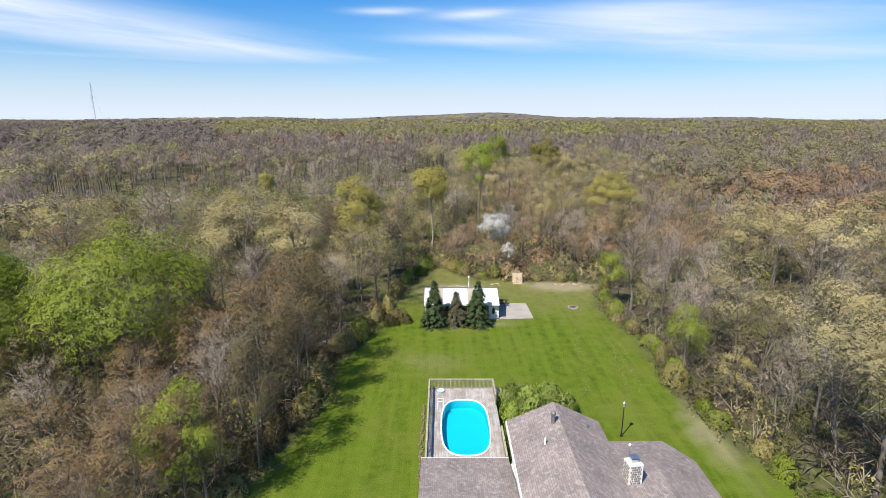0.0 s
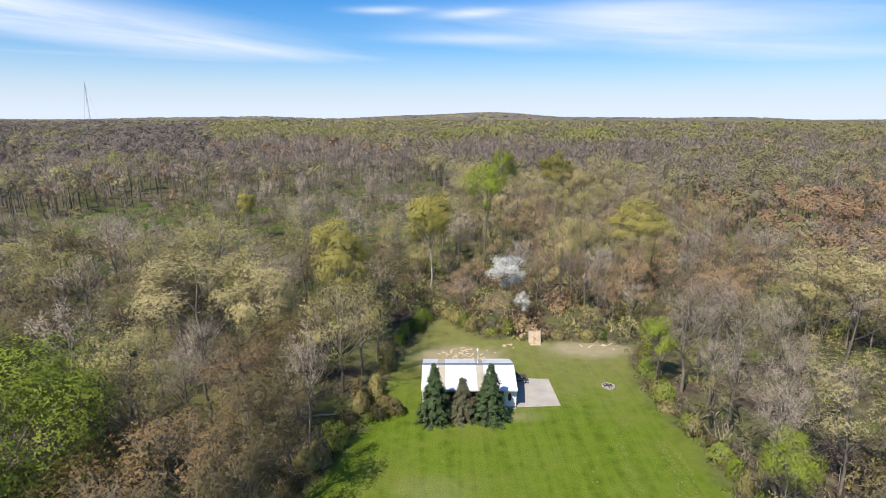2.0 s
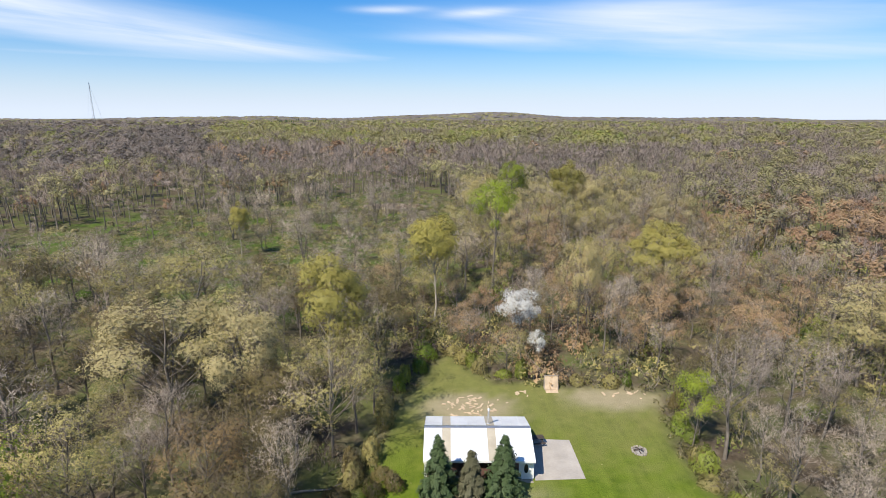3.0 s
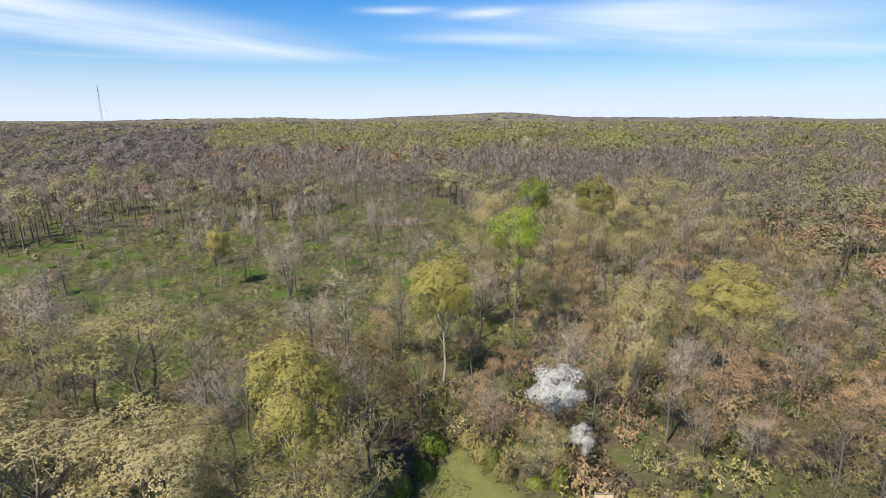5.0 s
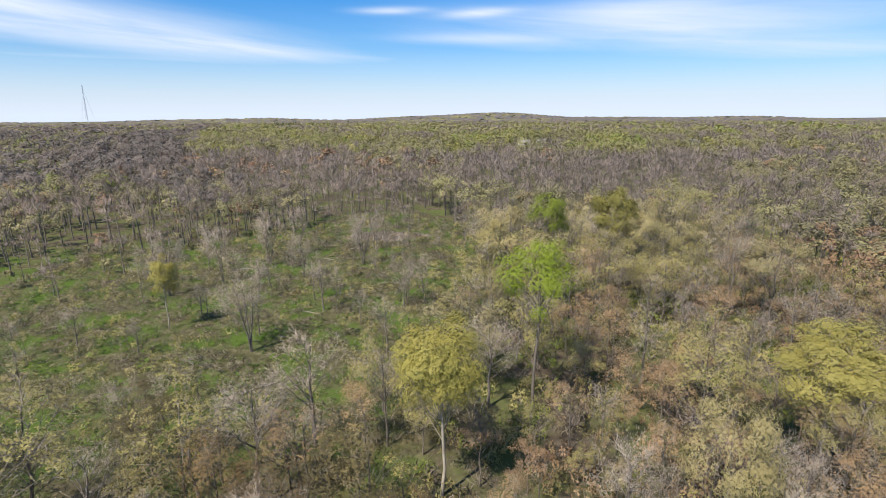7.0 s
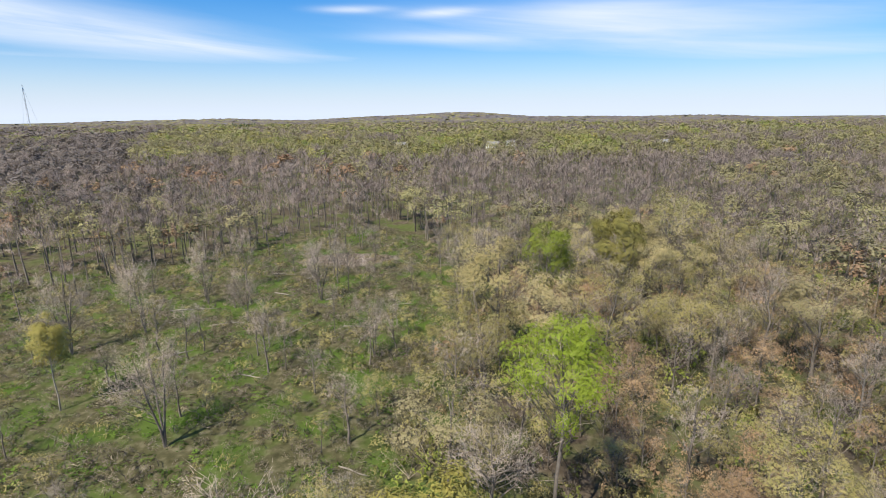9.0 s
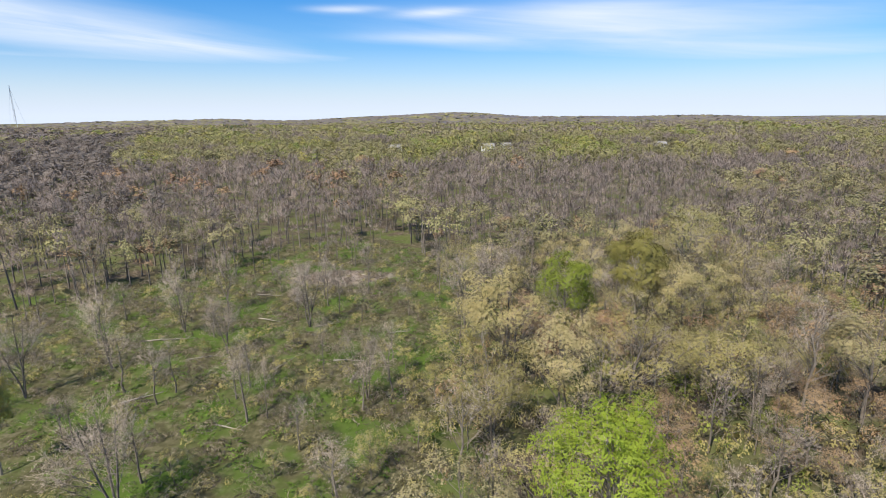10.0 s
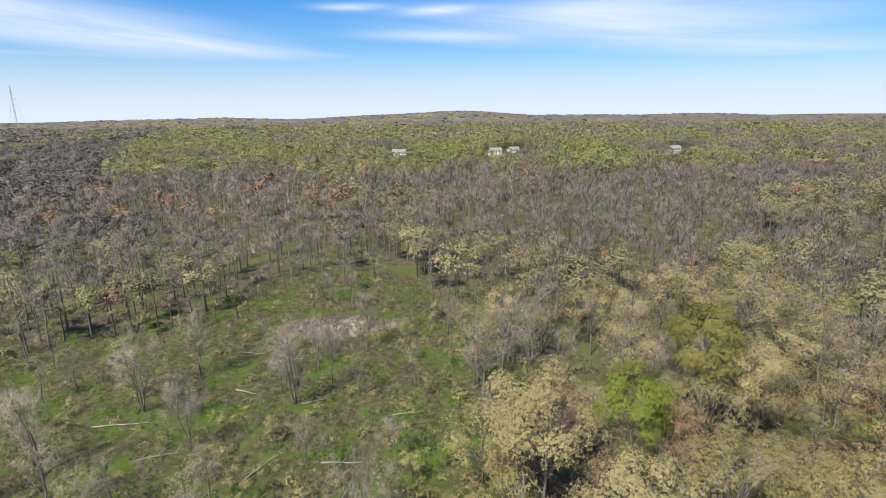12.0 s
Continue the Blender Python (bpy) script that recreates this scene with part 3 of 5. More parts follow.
def plant(kind_name, x, y, scale=1.0, wide=1.0, turn=0.0, detail=0, variant=0, label=""):
    spec = KINDS[kind_name]
    z = float(land(x, y))
    t = empty(kind_name, label or spec[0], spec[1], spec[2], m=Matrix.LocRotScale((x, y, z), Euler((0, 0, turn)), (scale * wide, scale * wide, scale)))
    trunk, crown = SHAPES[kind_name][detail][variant % len(SHAPES[kind_name][detail])]
    new("trunk", trunk).parent = t
    new("crown", crown).parent = t
    return t


# trees that stand out by themselves: kind, place, height, width against height
FEATURES = [
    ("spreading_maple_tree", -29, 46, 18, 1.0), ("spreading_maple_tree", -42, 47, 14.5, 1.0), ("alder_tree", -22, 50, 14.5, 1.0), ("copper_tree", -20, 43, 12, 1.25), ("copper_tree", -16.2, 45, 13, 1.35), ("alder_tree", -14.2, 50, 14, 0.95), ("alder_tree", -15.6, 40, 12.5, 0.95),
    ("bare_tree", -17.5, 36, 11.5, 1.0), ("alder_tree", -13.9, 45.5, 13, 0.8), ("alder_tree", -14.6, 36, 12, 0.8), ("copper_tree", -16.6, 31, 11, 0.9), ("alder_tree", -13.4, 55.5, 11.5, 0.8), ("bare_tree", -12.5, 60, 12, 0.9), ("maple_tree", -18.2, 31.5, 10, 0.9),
    ("copper_tree", -24.5, 38, 11, 1.2), ("oak_tree", -27, 57, 15, 0.9), ("flowering_oak_tree", 33, 41, 15.5, 1.0), ("maple_tree", 25.5, 50.5, 8.6, 0.75),
    ("bare_tree", 27.3, 71.5, 14, 1.0), ("maple_tree", 25.0, 73.5, 8.8, 0.8), ("flowering_oak_tree", -28.5, 74, 17.0, 1.45), ("flowering_oak_tree", -22, 76, 15.0, 1.1),
    ("willow_tree", -14.2, 82.5, 18.5, 0.95), ("willow_tree", -2.5, 108.7, 19, 1.0), ("flowering_oak_tree", 18.9, 98.5, 18, 0.66), ("tall_maple_tree", 8.7, 123.3, 22.5, 1.0),
    ("willow_tree", 36.2, 112, 17, 1.2), ("oak_tree", 38.5, 111, 14.5, 1.2), ("flowering_oak_tree", 55, 152, 17, 1.25), ("willow_tree", 33.5, 174.3, 21.5, 0.95),
    ("flowering_oak_tree", 38, 173, 17.5, 0.85), ("tall_maple_tree", 15.3, 155.5, 23.5, 0.85), ("flowering_oak_tree", 10, 163, 21, 1.1), ("flowering_oak_tree", 15.5, 152, 17, 1.0),
    ("oak_tree", 54.5, 198, 21, 1.3), ("forked_tree", -33, 141, 14.5, 1.1), ("willow_tree", -51, 150.5, 13.5, 0.85), ("forked_tree", -23, 191, 15, 0.9),
    ("forked_tree", -41, 200, 13, 0.9), ("bare_tree", -17.4, 171.6, 10, 0.6), ("forked_tree", -35, 180, 11, 0.8), ("forked_tree", -46, 190, 13, 0.8),
    ("bare_tree", -18, 197, 12, 0.7), ("bare_tree", -48, 194, 14, 0.7), ("bare_tree", -23, 159, 9, 0.7), ("forked_tree", -10, 163, 11, 0.8), ("blossom_tree", 9.9, 92.9, 11.0, 1.0), ("blossom_tree", 11.5, 90.2, 6.0, 0.8), ("forked_tree", -60, 168, 15, 0.9),
    ("forked_tree", -52, 176, 14, 0.8), ("bare_tree", -13, 209, 13, 0.7), ("bare_tree", 3, 206, 14, 0.7),
]
rng = np.random.default_rng(11)
for k_i, (kind_name, x, y, h, wide) in enumerate(FEATURES):
    plant(kind_name, x, y, h / KINDS[kind_name][5]["height"], wide, float(rng.uniform(0, 6.28)), 0, k_i)

COUNT = {k: 0 for k in KINDS}
REST = {k: [] for k in KINDS}


def patch(x, y, size, seed):
    return noise.noise(Vector((x / size, y / size, seed)))


def choose(x, y):
    """What grows here: a kind, or nothing."""
    r = rng.random()
    a, b = patch(x, y, 26, 1.5), patch(x, y, 17, 7.5)
    if y >= 255:
        v = patch(x, y * 0.7, 62, 2.2) + 0.35 * patch(x, y, 24, 6.1) + rng.normal(0, 0.1)
        x, y = x + 70 * patch(x, y, 90, 5.5), y + 60 * patch(x, y, 70, 3.9)
        if x < -0.42 * y:
            return "alder_tree" if v < 0.05 else "bare_tree" if v < 0.26 else "maple_tree" if r < 0.4 else "oak_tree"
        if y < 430:
            if x < -45 and y < 400:
                return "bare_tree" if r < 0.9 else "alder_tree" if r < 0.96 else "red_maple_tree"
            return "bare_tree" if v < 0.24 or r < 0.3 else "oak_tree" if r < 0.8 else "flowering_oak_tree" if r < 0.9 else "red_maple_tree"
        if v > (-0.22 if x < 0.3 * y else 0.02):
            return ("maple_tree" if r < 0.3 else "flowering_oak_tree" if r < 0.75 else "willow_tree") if v > 0.2 else "flowering_oak_tree" if r < 0.5 else "oak_tree" if r < 0.95 else "maple_tree"
        return "bare_tree" if r < 0.8 else "oak_tree"
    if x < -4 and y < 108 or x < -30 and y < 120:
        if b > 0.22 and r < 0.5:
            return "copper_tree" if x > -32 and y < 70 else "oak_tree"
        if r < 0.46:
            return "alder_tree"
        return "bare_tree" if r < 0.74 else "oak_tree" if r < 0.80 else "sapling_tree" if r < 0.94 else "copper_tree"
    if x > 22 and y < 90:
        if a > 0.12 and x > 38:
            return "flowering_oak_tree" if r < 0.6 else "oak_tree"
        return "bare_tree" if r < 0.52 else "flowering_oak_tree" if r < 0.58 else "oak_tree" if r < 0.72 else "alder_tree" if r < 0.78 else "sapling_tree"
    if y < 185 and x > -6:
        v = a + rng.normal(0, 0.18)
        if x > 9 and 91 < y < 152:
            return "red_maple_tree" if r < (0.5 if v > -0.15 else 0.22) else "bare_tree" if r < 0.7 else "sapling_tree" if r < 0.92 else "oak_tree"
        if v > (0.12 if x < 12 else -0.02):
            return "red_maple_tree" if r < 0.72 else "bare_tree" if r < 0.88 else "sapling_tree"
        if v > -0.1:
            return "sapling_tree" if r < 0.4 else "bare_tree" if r < 0.65 else "red_maple_tree" if r < 0.85 else "oak_tree"
        return "oak_tree" if r < 0.4 else "sapling_tree" if r < 0.7 else "flowering_oak_tree" if r < 0.76 else "young_poplar_tree" if r < 0.84 else "bare_tree"
    return "bare_tree" if r < 0.62 else "oak_tree" if r < 0.82 else "red_maple_tree" if r < 0.88 else "flowering_oak_tree"


feature_at = np.array([(f[1], f[2], 0.17 * f[3] * f[4]) for f in FEATURES])
spots = []
for gy in np.arange(24, 300, 4.1):
    for gx in np.arange(-0.9 * gy - 14, 0.9 * gy + 14, 4.1):
        x, y = gx + rng.uniform(-1.9, 1.9), gy + rng.uniform(-1.9, 1.9)
        spots.append((x, y))
sx, sy = np.array(spots).T
in_lawn, in_marsh = signed(sx, sy, LAWN), signed(sx, sy, MARSH)
for (x, y), a, b in zip(spots, in_lawn, in_marsh):
    if a > -1.6 or np.min(np.hypot(feature_at[:, 0] - x, feature_at[:, 1] - y) - feature_at[:, 2]) < 0:
        continue
    if math.hypot(x + 20, (y - 221) * 2) < 13:
        continue
    far_off = abs(x) > 75 or y > 215
    keep = 0.72 if x > -6 and 84 < y < 185 and b < 0 else ((0.55 if a < -9 else 0.9) if y > 62 or x > 0 else 0.95) if not far_off else 0.45
    if b > 2:
        keep = 0.15 if b > 12 else 0.26
    if rng.random() > keep:
        continue
    kind_name = choose(x, y) if b < 3 else ("bare_tree" if rng.random() < 0.75 else "sapling_tree")
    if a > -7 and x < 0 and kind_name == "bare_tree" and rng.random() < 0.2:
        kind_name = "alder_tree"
    h = {"bare_tree": 14, "oak_tree": 14.5, "red_maple_tree": 11.5, "sapling_tree": 8.5, "flowering_oak_tree": 15.5, "willow_tree": 13, "maple_tree": 14, "young_poplar_tree": 7, "alder_tree": 13, "copper_tree": 12}[kind_name] * rng.uniform(0.62, 1.1)
    if b > 2:
        h *= 0.7
    elif y < 150 and x > -6 and kind_name != "flowering_oak_tree":
        h *= 0.85
    if -4 < a < 0:
        h *= 1.25 if x < -5 else 0.85
    if y < 42 and x < 0:
        h *= 0.78 if x > -26 else 0.66
    row = (x, y, h / KINDS[kind_name][5]["height"], rng.uniform(0.95, 1.4), rng.uniform(0, 6.28))
    if far_off:
        row = (*row[:2], row[2] * 1.1, row[3], row[4])
    if COUNT[kind_name] < 270 and not far_off:
        COUNT[kind_name] += 1
        plant(kind_name, row[0], row[1], row[2], row[3], row[4], 0 if (y < 130 and abs(x) < 45 and COUNT[kind_name] % 2) or (145 < y < 200 and -12 < x < 48 and kind_name != "bare_tree" and COUNT[kind_name] % 2) else 1, int(rng.integers(0, 12)))
    else:
        REST[kind_name].append(row)

FAR_HOUSES = [(-15, 640, 13), (81, 645, 12), (101, 652, 10), (263, 640, 12), (330, 1100, 16), (420, 1180, 14)]


def near_house(x, y):
    """On the mown ground before a far house, or on the line along which it is seen over the trees."""
    return any((abs(x - hx) < 17 and hy - 40 < y < hy + 12) or (abs(x - hx * y / hy) < 10 and hy - 130 < y < hy) for hx, hy, w in FAR_HOUSES)


# farther woods: thinner trees joined into one sheet of wood for each kind
for gy in np.arange(300, 760, 7.4):
    for gx in np.arange(-0.92 * gy - 10, 0.92 * gy + 10, 7.4):
        x, y = gx + rng.uniform(-3.3, 3.3), gy + rng.uniform(-3.3, 3.3)
        if rng.random() > 0.92 or near_house(x, y):
            continue
        kind_name = choose(x, y)
        h = 15 * rng.uniform(0.7, 1.25) * (1 + 0.25 * patch(x, y, 60, 9.1))
        REST[kind_name].append((x, y, h / KINDS[kind_name][5]["height"], rng.uniform(0.95, 1.4), rng.uniform(0, 6.28)))
for gy in np.arange(762, 1480, 10.5):
    for gx in np.arange(-0.92 * gy - 10, 0.92 * gy + 10, 10.5):
        x, y = gx + rng.uniform(-4.5, 4.5), gy + rng.uniform(-4.5, 4.5)
        if not near_house(x, y):
            kind_name = choose(x, y)
            h = 15 * rng.uniform(0.75, 1.25) * (1 + 0.2 * patch(x, y, 60, 9.1))
            REST[kind_name].append((x, y, h / KINDS[kind_name][5]["height"], rng.uniform(1.25, 1.75), rng.uniform(0, 6.28)))


def spread(shapes, rows):
    """Many copies of a few shapes, in one array."""
    vs, fs, ms, tones, ns, k = [], [], [], [], [], 0
    rows = np.array(rows)
    own = np.random.default_rng(len(rows)).random(len(rows))
    which = np.arange(len(rows)) % len(shapes)
    for s_i, pieces in enumerate(shapes):
        r = rows[which == s_i]
        if not len(r):
            continue
        z = land(r[:, 0], r[:, 1])
        for (v, f, *given), slot in pieces:
            nv = given[0] if given else vertex_normals(v, f)
            c, s = np.cos(r[:, 4])[:, None], np.sin(r[:, 4])[:, None]
            w = (r[:, 2] * r[:, 3])[:, None]
            px = (v[None, :, 0] * c - v[None, :, 1] * s) * w + r[:, 0, None]
            py = (v[None, :, 0] * s + v[None, :, 1] * c) * w + r[:, 1, None]
            pz = v[None, :, 2] * r[:, 2, None] + z[:, None]
            p = np.stack([px, py, pz], -1).reshape(-1, 3)
            ff = (f[None] + (np.arange(len(r)) * len(v))[:, None, None]).reshape(-1, 3) + k
            vs.append(p)
            fs.append(ff)
            ns.append(np.stack([nv[None, :, 0] * c - nv[None, :, 1] * s, nv[None, :, 0] * s + nv[None, :, 1] * c, np.repeat(nv[None, :, 2], len(r), axis=0)], -1).reshape(-1, 3))
            ms.append(np.full(len(ff), slot))
            tones.append(np.repeat(own[which == s_i], len(v)))
            k += len(p)
    return [np.concatenate(a) for a in (vs, fs, ms, tones, ns)]


for k_i, (kind_name, rows) in enumerate(REST.items()):
    if not rows:
        continue
    spec = KINDS[kind_name]
    shape = {k: spec[5][k] for k in ("height", "crown", "low")}
    shape["low"] *= 0.7
    bare = kind_name == "bare_tree"
    for y0, y1, leaf, count, name in ((0, 300, 0.30, 420, "s_beyond"), (300, 760, 0.46, 190, "s_far"), (760, 9999, 1.15, 34, "s_at_the_skyline")):
        rows_of = [r for r in rows if y0 <= r[1] < y1]
        if not rows_of:
            continue
        shapes = []
        for v_i in range(6):
            stem, crown = far_shape(900 + 10 * k_i + v_i, leaf=leaf * (1.15 if bare else 1.0), count=count, bare=bare, **shape)
            shapes.append([(stem, 0), (crown, 1)])
        v, f, ms, tone, nrm = spread(shapes, rows_of)
        tagged(new(kind_name + name, mesh_np("woods", v, f, [BARK, LEAF.get("mid_" + spec[3], LEAF[spec[3]])], ms, tone, nrm)), "distant stand of " + spec[2].split(" in ")[0] + " in spring", "woods", kind="stuff")


# the farthest woods: one ragged canopy to the skyline, crown by crown
def canopy(name, d0, d1, rings, spokes, leaf_keys, seed):
    rng = np.random.default_rng(seed)
    az = np.linspace(-1.02, 1.02, spokes)
    d = np.geomspace(d0, d1, rings)
    ga, gd = np.meshgrid(az, d)
    ga = ga + rng.uniform(-0.5, 0.5, ga.shape) * (az[1] - az[0])
    gd = gd * (1 + rng.uniform(-0.4, 0.4, gd.shape) * (d1 / d0) ** (1 / rings) * 0.02)
    x, y = gd * np.sin(ga), gd * np.cos(ga)
    z = land(x, y) + rng.uniform(2.5, 17.5, x.shape)
    i = np.arange(spokes * rings).reshape(rings, spokes)
    a, b, c, e = i[:-1, :-1], i[:-1, 1:], i[1:, 1:], i[1:, :-1]
    tris = np.concatenate([np.stack([a, b, c], -1).reshape(-1, 3), np.stack([a, c, e], -1).reshape(-1, 3)])
    cx, cy = x.ravel()[tris[:, 0]], y.ravel()[tris[:, 0]]
    tone = np.array([patch(px, py * 0.35, 120, 3.3) for px, py in zip(cx, cy)]) + rng.normal(0, 0.22, len(cx))
    pick = np.digitize(tone, [0.15, 0.5, 1.2])
    me = mesh_np(name, np.stack([x, y, z], -1).reshape(-1, 3), tris, [LEAF[k] for k in leaf_keys], pick, normals=unit(np.array([0, -0.2, 0.8]) + rng.normal(0, 0.3, (x.size, 3))))
    return tagged(new(name, me), "far woodland canopy running out to the skyline", "woods", kind="stuff")


canopy("far_woodland", 1380, 4700, 110, 420, ("far_grey", "far_olive", "far_tan", "green"), 21)


# a dark stand of conifers far off among the bare woods
conifers = []
for k in range(26):
    a = radians(-17.6) + rng.normal(0, 0.022)
    d = 1120 + rng.normal(0, 40)
    conifers.append((d * math.sin(a), 95 + d * math.cos(a), rng.uniform(0.9, 1.3), rng.uniform(0.8, 1.1), rng.uniform(0, 6)))
for k in range(8):
    conifers.append((52 + rng.normal(0, 16), 690 + rng.normal(0, 12), rng.uniform(0.7, 1.0), 0.9, rng.uniform(0, 6)))
shapes = []
for k in range(3):
    stem, crown = far_shape(700 + k, 20, 3.0, 0.1, 1.1, 70)
    v = crown[0].copy()
    taper = np.clip(1.25 - v[:, 2] / 20, 0.12, 1.2)
    v[:, 0] *= taper
    v[:, 1] *= taper
    shapes.append([(stem, 0), ((v, crown[1], crown[2]), 1)])
v, f, ms, tone, nrm = spread(shapes, conifers)
tagged(new("far_conifers", mesh_np("far_conifers", v, f, [BARK, LEAF["spruce"]], ms, tone, nrm)), "dark conifers standing among the far bare woods", "woods", kind="stuff")

# ---- undergrowth ----
def bush_shape(seed, height, radius, count, leaf, stems=7, slim=0.0):
    rng = np.random.default_rng(seed)
    d = rng.normal(size=(count, 3))
    d[:, 2] = np.abs(d[:, 2])
    d /= np.linalg.norm(d, axis=1, keepdims=True)
    lobes = rng.normal(size=(7, 3))
    lobes /= np.linalg.norm(lobes, axis=1, keepdims=True)
    puff = 0.62 + 0.38 * np.clip((d @ lobes.T).max(axis=1), 0, 1) ** 3
    at = d * np.array([radius, radius, height * 0.85]) * (puff * rng.uniform(0.55, 1.0, count) ** 0.5)[:, None] + np.array([0, 0, height * 0.1])
    base = np.zeros((stems, 3)) + rng.normal(0, 0.1 * radius, (stems, 3)) * [1, 1, 0]
    way = rng.normal(0, 0.5 * radius, (stems, 3)) * [1, 1, 0] + np.array([0, 0, height * 0.8])
    lo, hi = (0.45, 0.9) if not slim else (slim, slim * 2)
    return spikes(rng, base, way, 0.010), (leaves(rng, at, d + np.array([0, 0, 0.3]), leaf, lo, hi, 1.2) if slim else stars(rng, at, d + np.array([0, 0, 0.3]), leaf, 0.5))


def undergrowth(name, label, leaf_key, rows, count, leaf, slim=0.0, seed=0):
    shapes = []
    for v_i in range(6):
        stem, top = bush_shape(seed + v_i, 1.0, 1.0, count, leaf, 5, slim)
        shapes.append([(stem, 0), (top, 1)])
    v, f, ms, tone, nrm = spread(shapes, rows)
    return tagged(new(name, mesh_np(name, v, f, [TWIG, LEAF[leaf_key]], ms, tone, nrm)), label, "undergrowth", kind="stuff")


LEAF["reed"] = leafage("dry_reed_stems", (0.33, 0.28, 0.19), (0.44, 0.38, 0.28), 0.15, 0.4)
LEAF["herb"] = leafage("marsh_herbs", (0.085, 0.18, 0.016), (0.15, 0.24, 0.03))
rng = np.random.default_rng(31)
brush = {"grey": [], "olive": [], "shrub": [], "red": []}
for gy in np.arange(26, 235, 2.9):
    for gx in np.arange(-0.86 * gy - 8, 0.86 * gy + 8, 2.9):
        if abs(gx) > 100:
            continue
        x, y = gx + rng.uniform(-1.4, 1.4), gy + rng.uniform(-1.4, 1.4)
        brush["grey"].append((x, y))
bx, by = np.array(brush["grey"]).T
brush["grey"] = []
reeds, herbs, far_brush = [], [], 0
for x, y, a, b in zip(bx, by, signed(bx, by, LAWN), signed(bx, by, MARSH)):
    if a > -0.9:
        continue
    r, v = rng.random(), patch(x, y, 21, 4.4)
    h = rng.uniform(0.8, 2.6)
    if b > 0:
        if r < 0.30:
            reeds.append((x, y, rng.uniform(0.4, 0.9), rng.uniform(1.2, 2.4), rng.uniform(0, 6)))
        elif r < 0.30 + (0.36 if v > 0.0 else 0.08):
            herbs.append((x, y, rng.uniform(0.25, 0.6), rng.uniform(2.0, 4.5), rng.uniform(0, 6)))
        elif r < 0.92:
            brush["grey" if rng.random() < 0.7 else "olive"].append((x, y, rng.uniform(0.6, 1.9), rng.uniform(0.8, 1.5), rng.uniform(0, 6)))
        continue
    right_side = x > -6 and 86 < y < 190
    if r < (0.9 if right_side else 0.97 if y < 75 else 0.62):
        if right_side:
            h *= 1.5
            key = "red" if v > 0.12 and rng.random() < 0.6 else "shrub" if v < -0.05 and rng.random() < 0.45 else "olive" if rng.random() < 0.55 else "grey"
        else:
            if y < 62:
                h *= 1.9
            key = "grey" if rng.random() < (0.76 if x < 0 else 0.6) else "olive" if rng.random() < 0.6 else "shrub"
        brush[key].append((x, y, h, rng.uniform(0.6, 1.0), rng.uniform(0, 6)))
tx = rng.uniform(-100, 10, 5200)
ty = rng.uniform(112, 262, 5200)
inside = signed(tx, ty, MARSH)
for x, y, b in zip(tx, ty, inside):
    if b < 0 or abs(x) > 0.9 * y:
        continue
    r, v = rng.random(), patch(x, y, 13, 8.4)
    if r < 0.45:
        reeds.append((x, y, rng.uniform(0.4, 1.0), rng.uniform(0.9, 1.6), rng.uniform(0, 6)))
    elif r < (0.68 if x > -28 else 0.8) and v > -0.15:
        herbs.append((x, y, rng.uniform(0.25, 0.7), rng.uniform(1.6, 3.6), rng.uniform(0, 6)))
    else:
        brush["grey" if r < 0.9 else "olive"].append((x, y, rng.uniform(0.7, 2.0), rng.uniform(0.7, 1.2), rng.uniform(0, 6)))
thicket = {k: [r for r in rows_ if r[1] < 78] for k, rows_ in brush.items()}
brush = {k: [r for r in rows_ if r[1] >= 78] for k, rows_ in brush.items()}
for key, label in (("grey", "dense bare thicket at the wood's edge"), ("olive", "dense budding thicket at the wood's edge"), ("shrub", "dense green thicket at the wood's edge")):
    undergrowth("thicket", label, key, thicket[key], 150 if key == "grey" else 110, 0.11 if key == "grey" else 0.055, 0.035 if key == "grey" else 0.0, 140)
for key, label in (("grey", "bare twiggy brush under the trees"), ("olive", "olive budding brush under the trees"),
                   ("shrub", "fresh green brush under the trees"), ("red", "rusty budding brush under the trees")):
    undergrowth("brush", label, key, brush[key], 52 if key == "grey" else 48, 0.16 if key == "grey" else 0.11, 0.05 if key == "grey" else 0.0, 40)
undergrowth("reed_tufts", "dry straw-coloured tufts of marsh grass", "reed", reeds, 34, 0.2, 0.06, 60)
undergrowth("marsh_herbs", "low bright green herbs on the marsh", "herb", herbs, 24, 0.15, 0.0, 70)

# reeds of the dried pond
rows = []
for k in range(420):
    a, q = rng.uniform(0, 6.28), math.sqrt(rng.random())
    rows.append((-20 + 11.5 * q * math.cos(a), 221 + 5.5 * q * math.sin(a), rng.uniform(0.4, 0.9), rng.uniform(0.8, 1.3), rng.uniform(0, 6)))
LEAF["pond_reed"] = leafage("pale_pond_reeds", (0.42, 0.35, 0.31), (0.52, 0.44, 0.38), 0.15, 0.18)
undergrowth("pond_reeds", "pale dry reeds in the hollow of the marsh", "pond_reed", rows, 26, 0.3, 0.08, 80)

# shrubs along the edge of the lawn
SHRUB_MESHES = {}


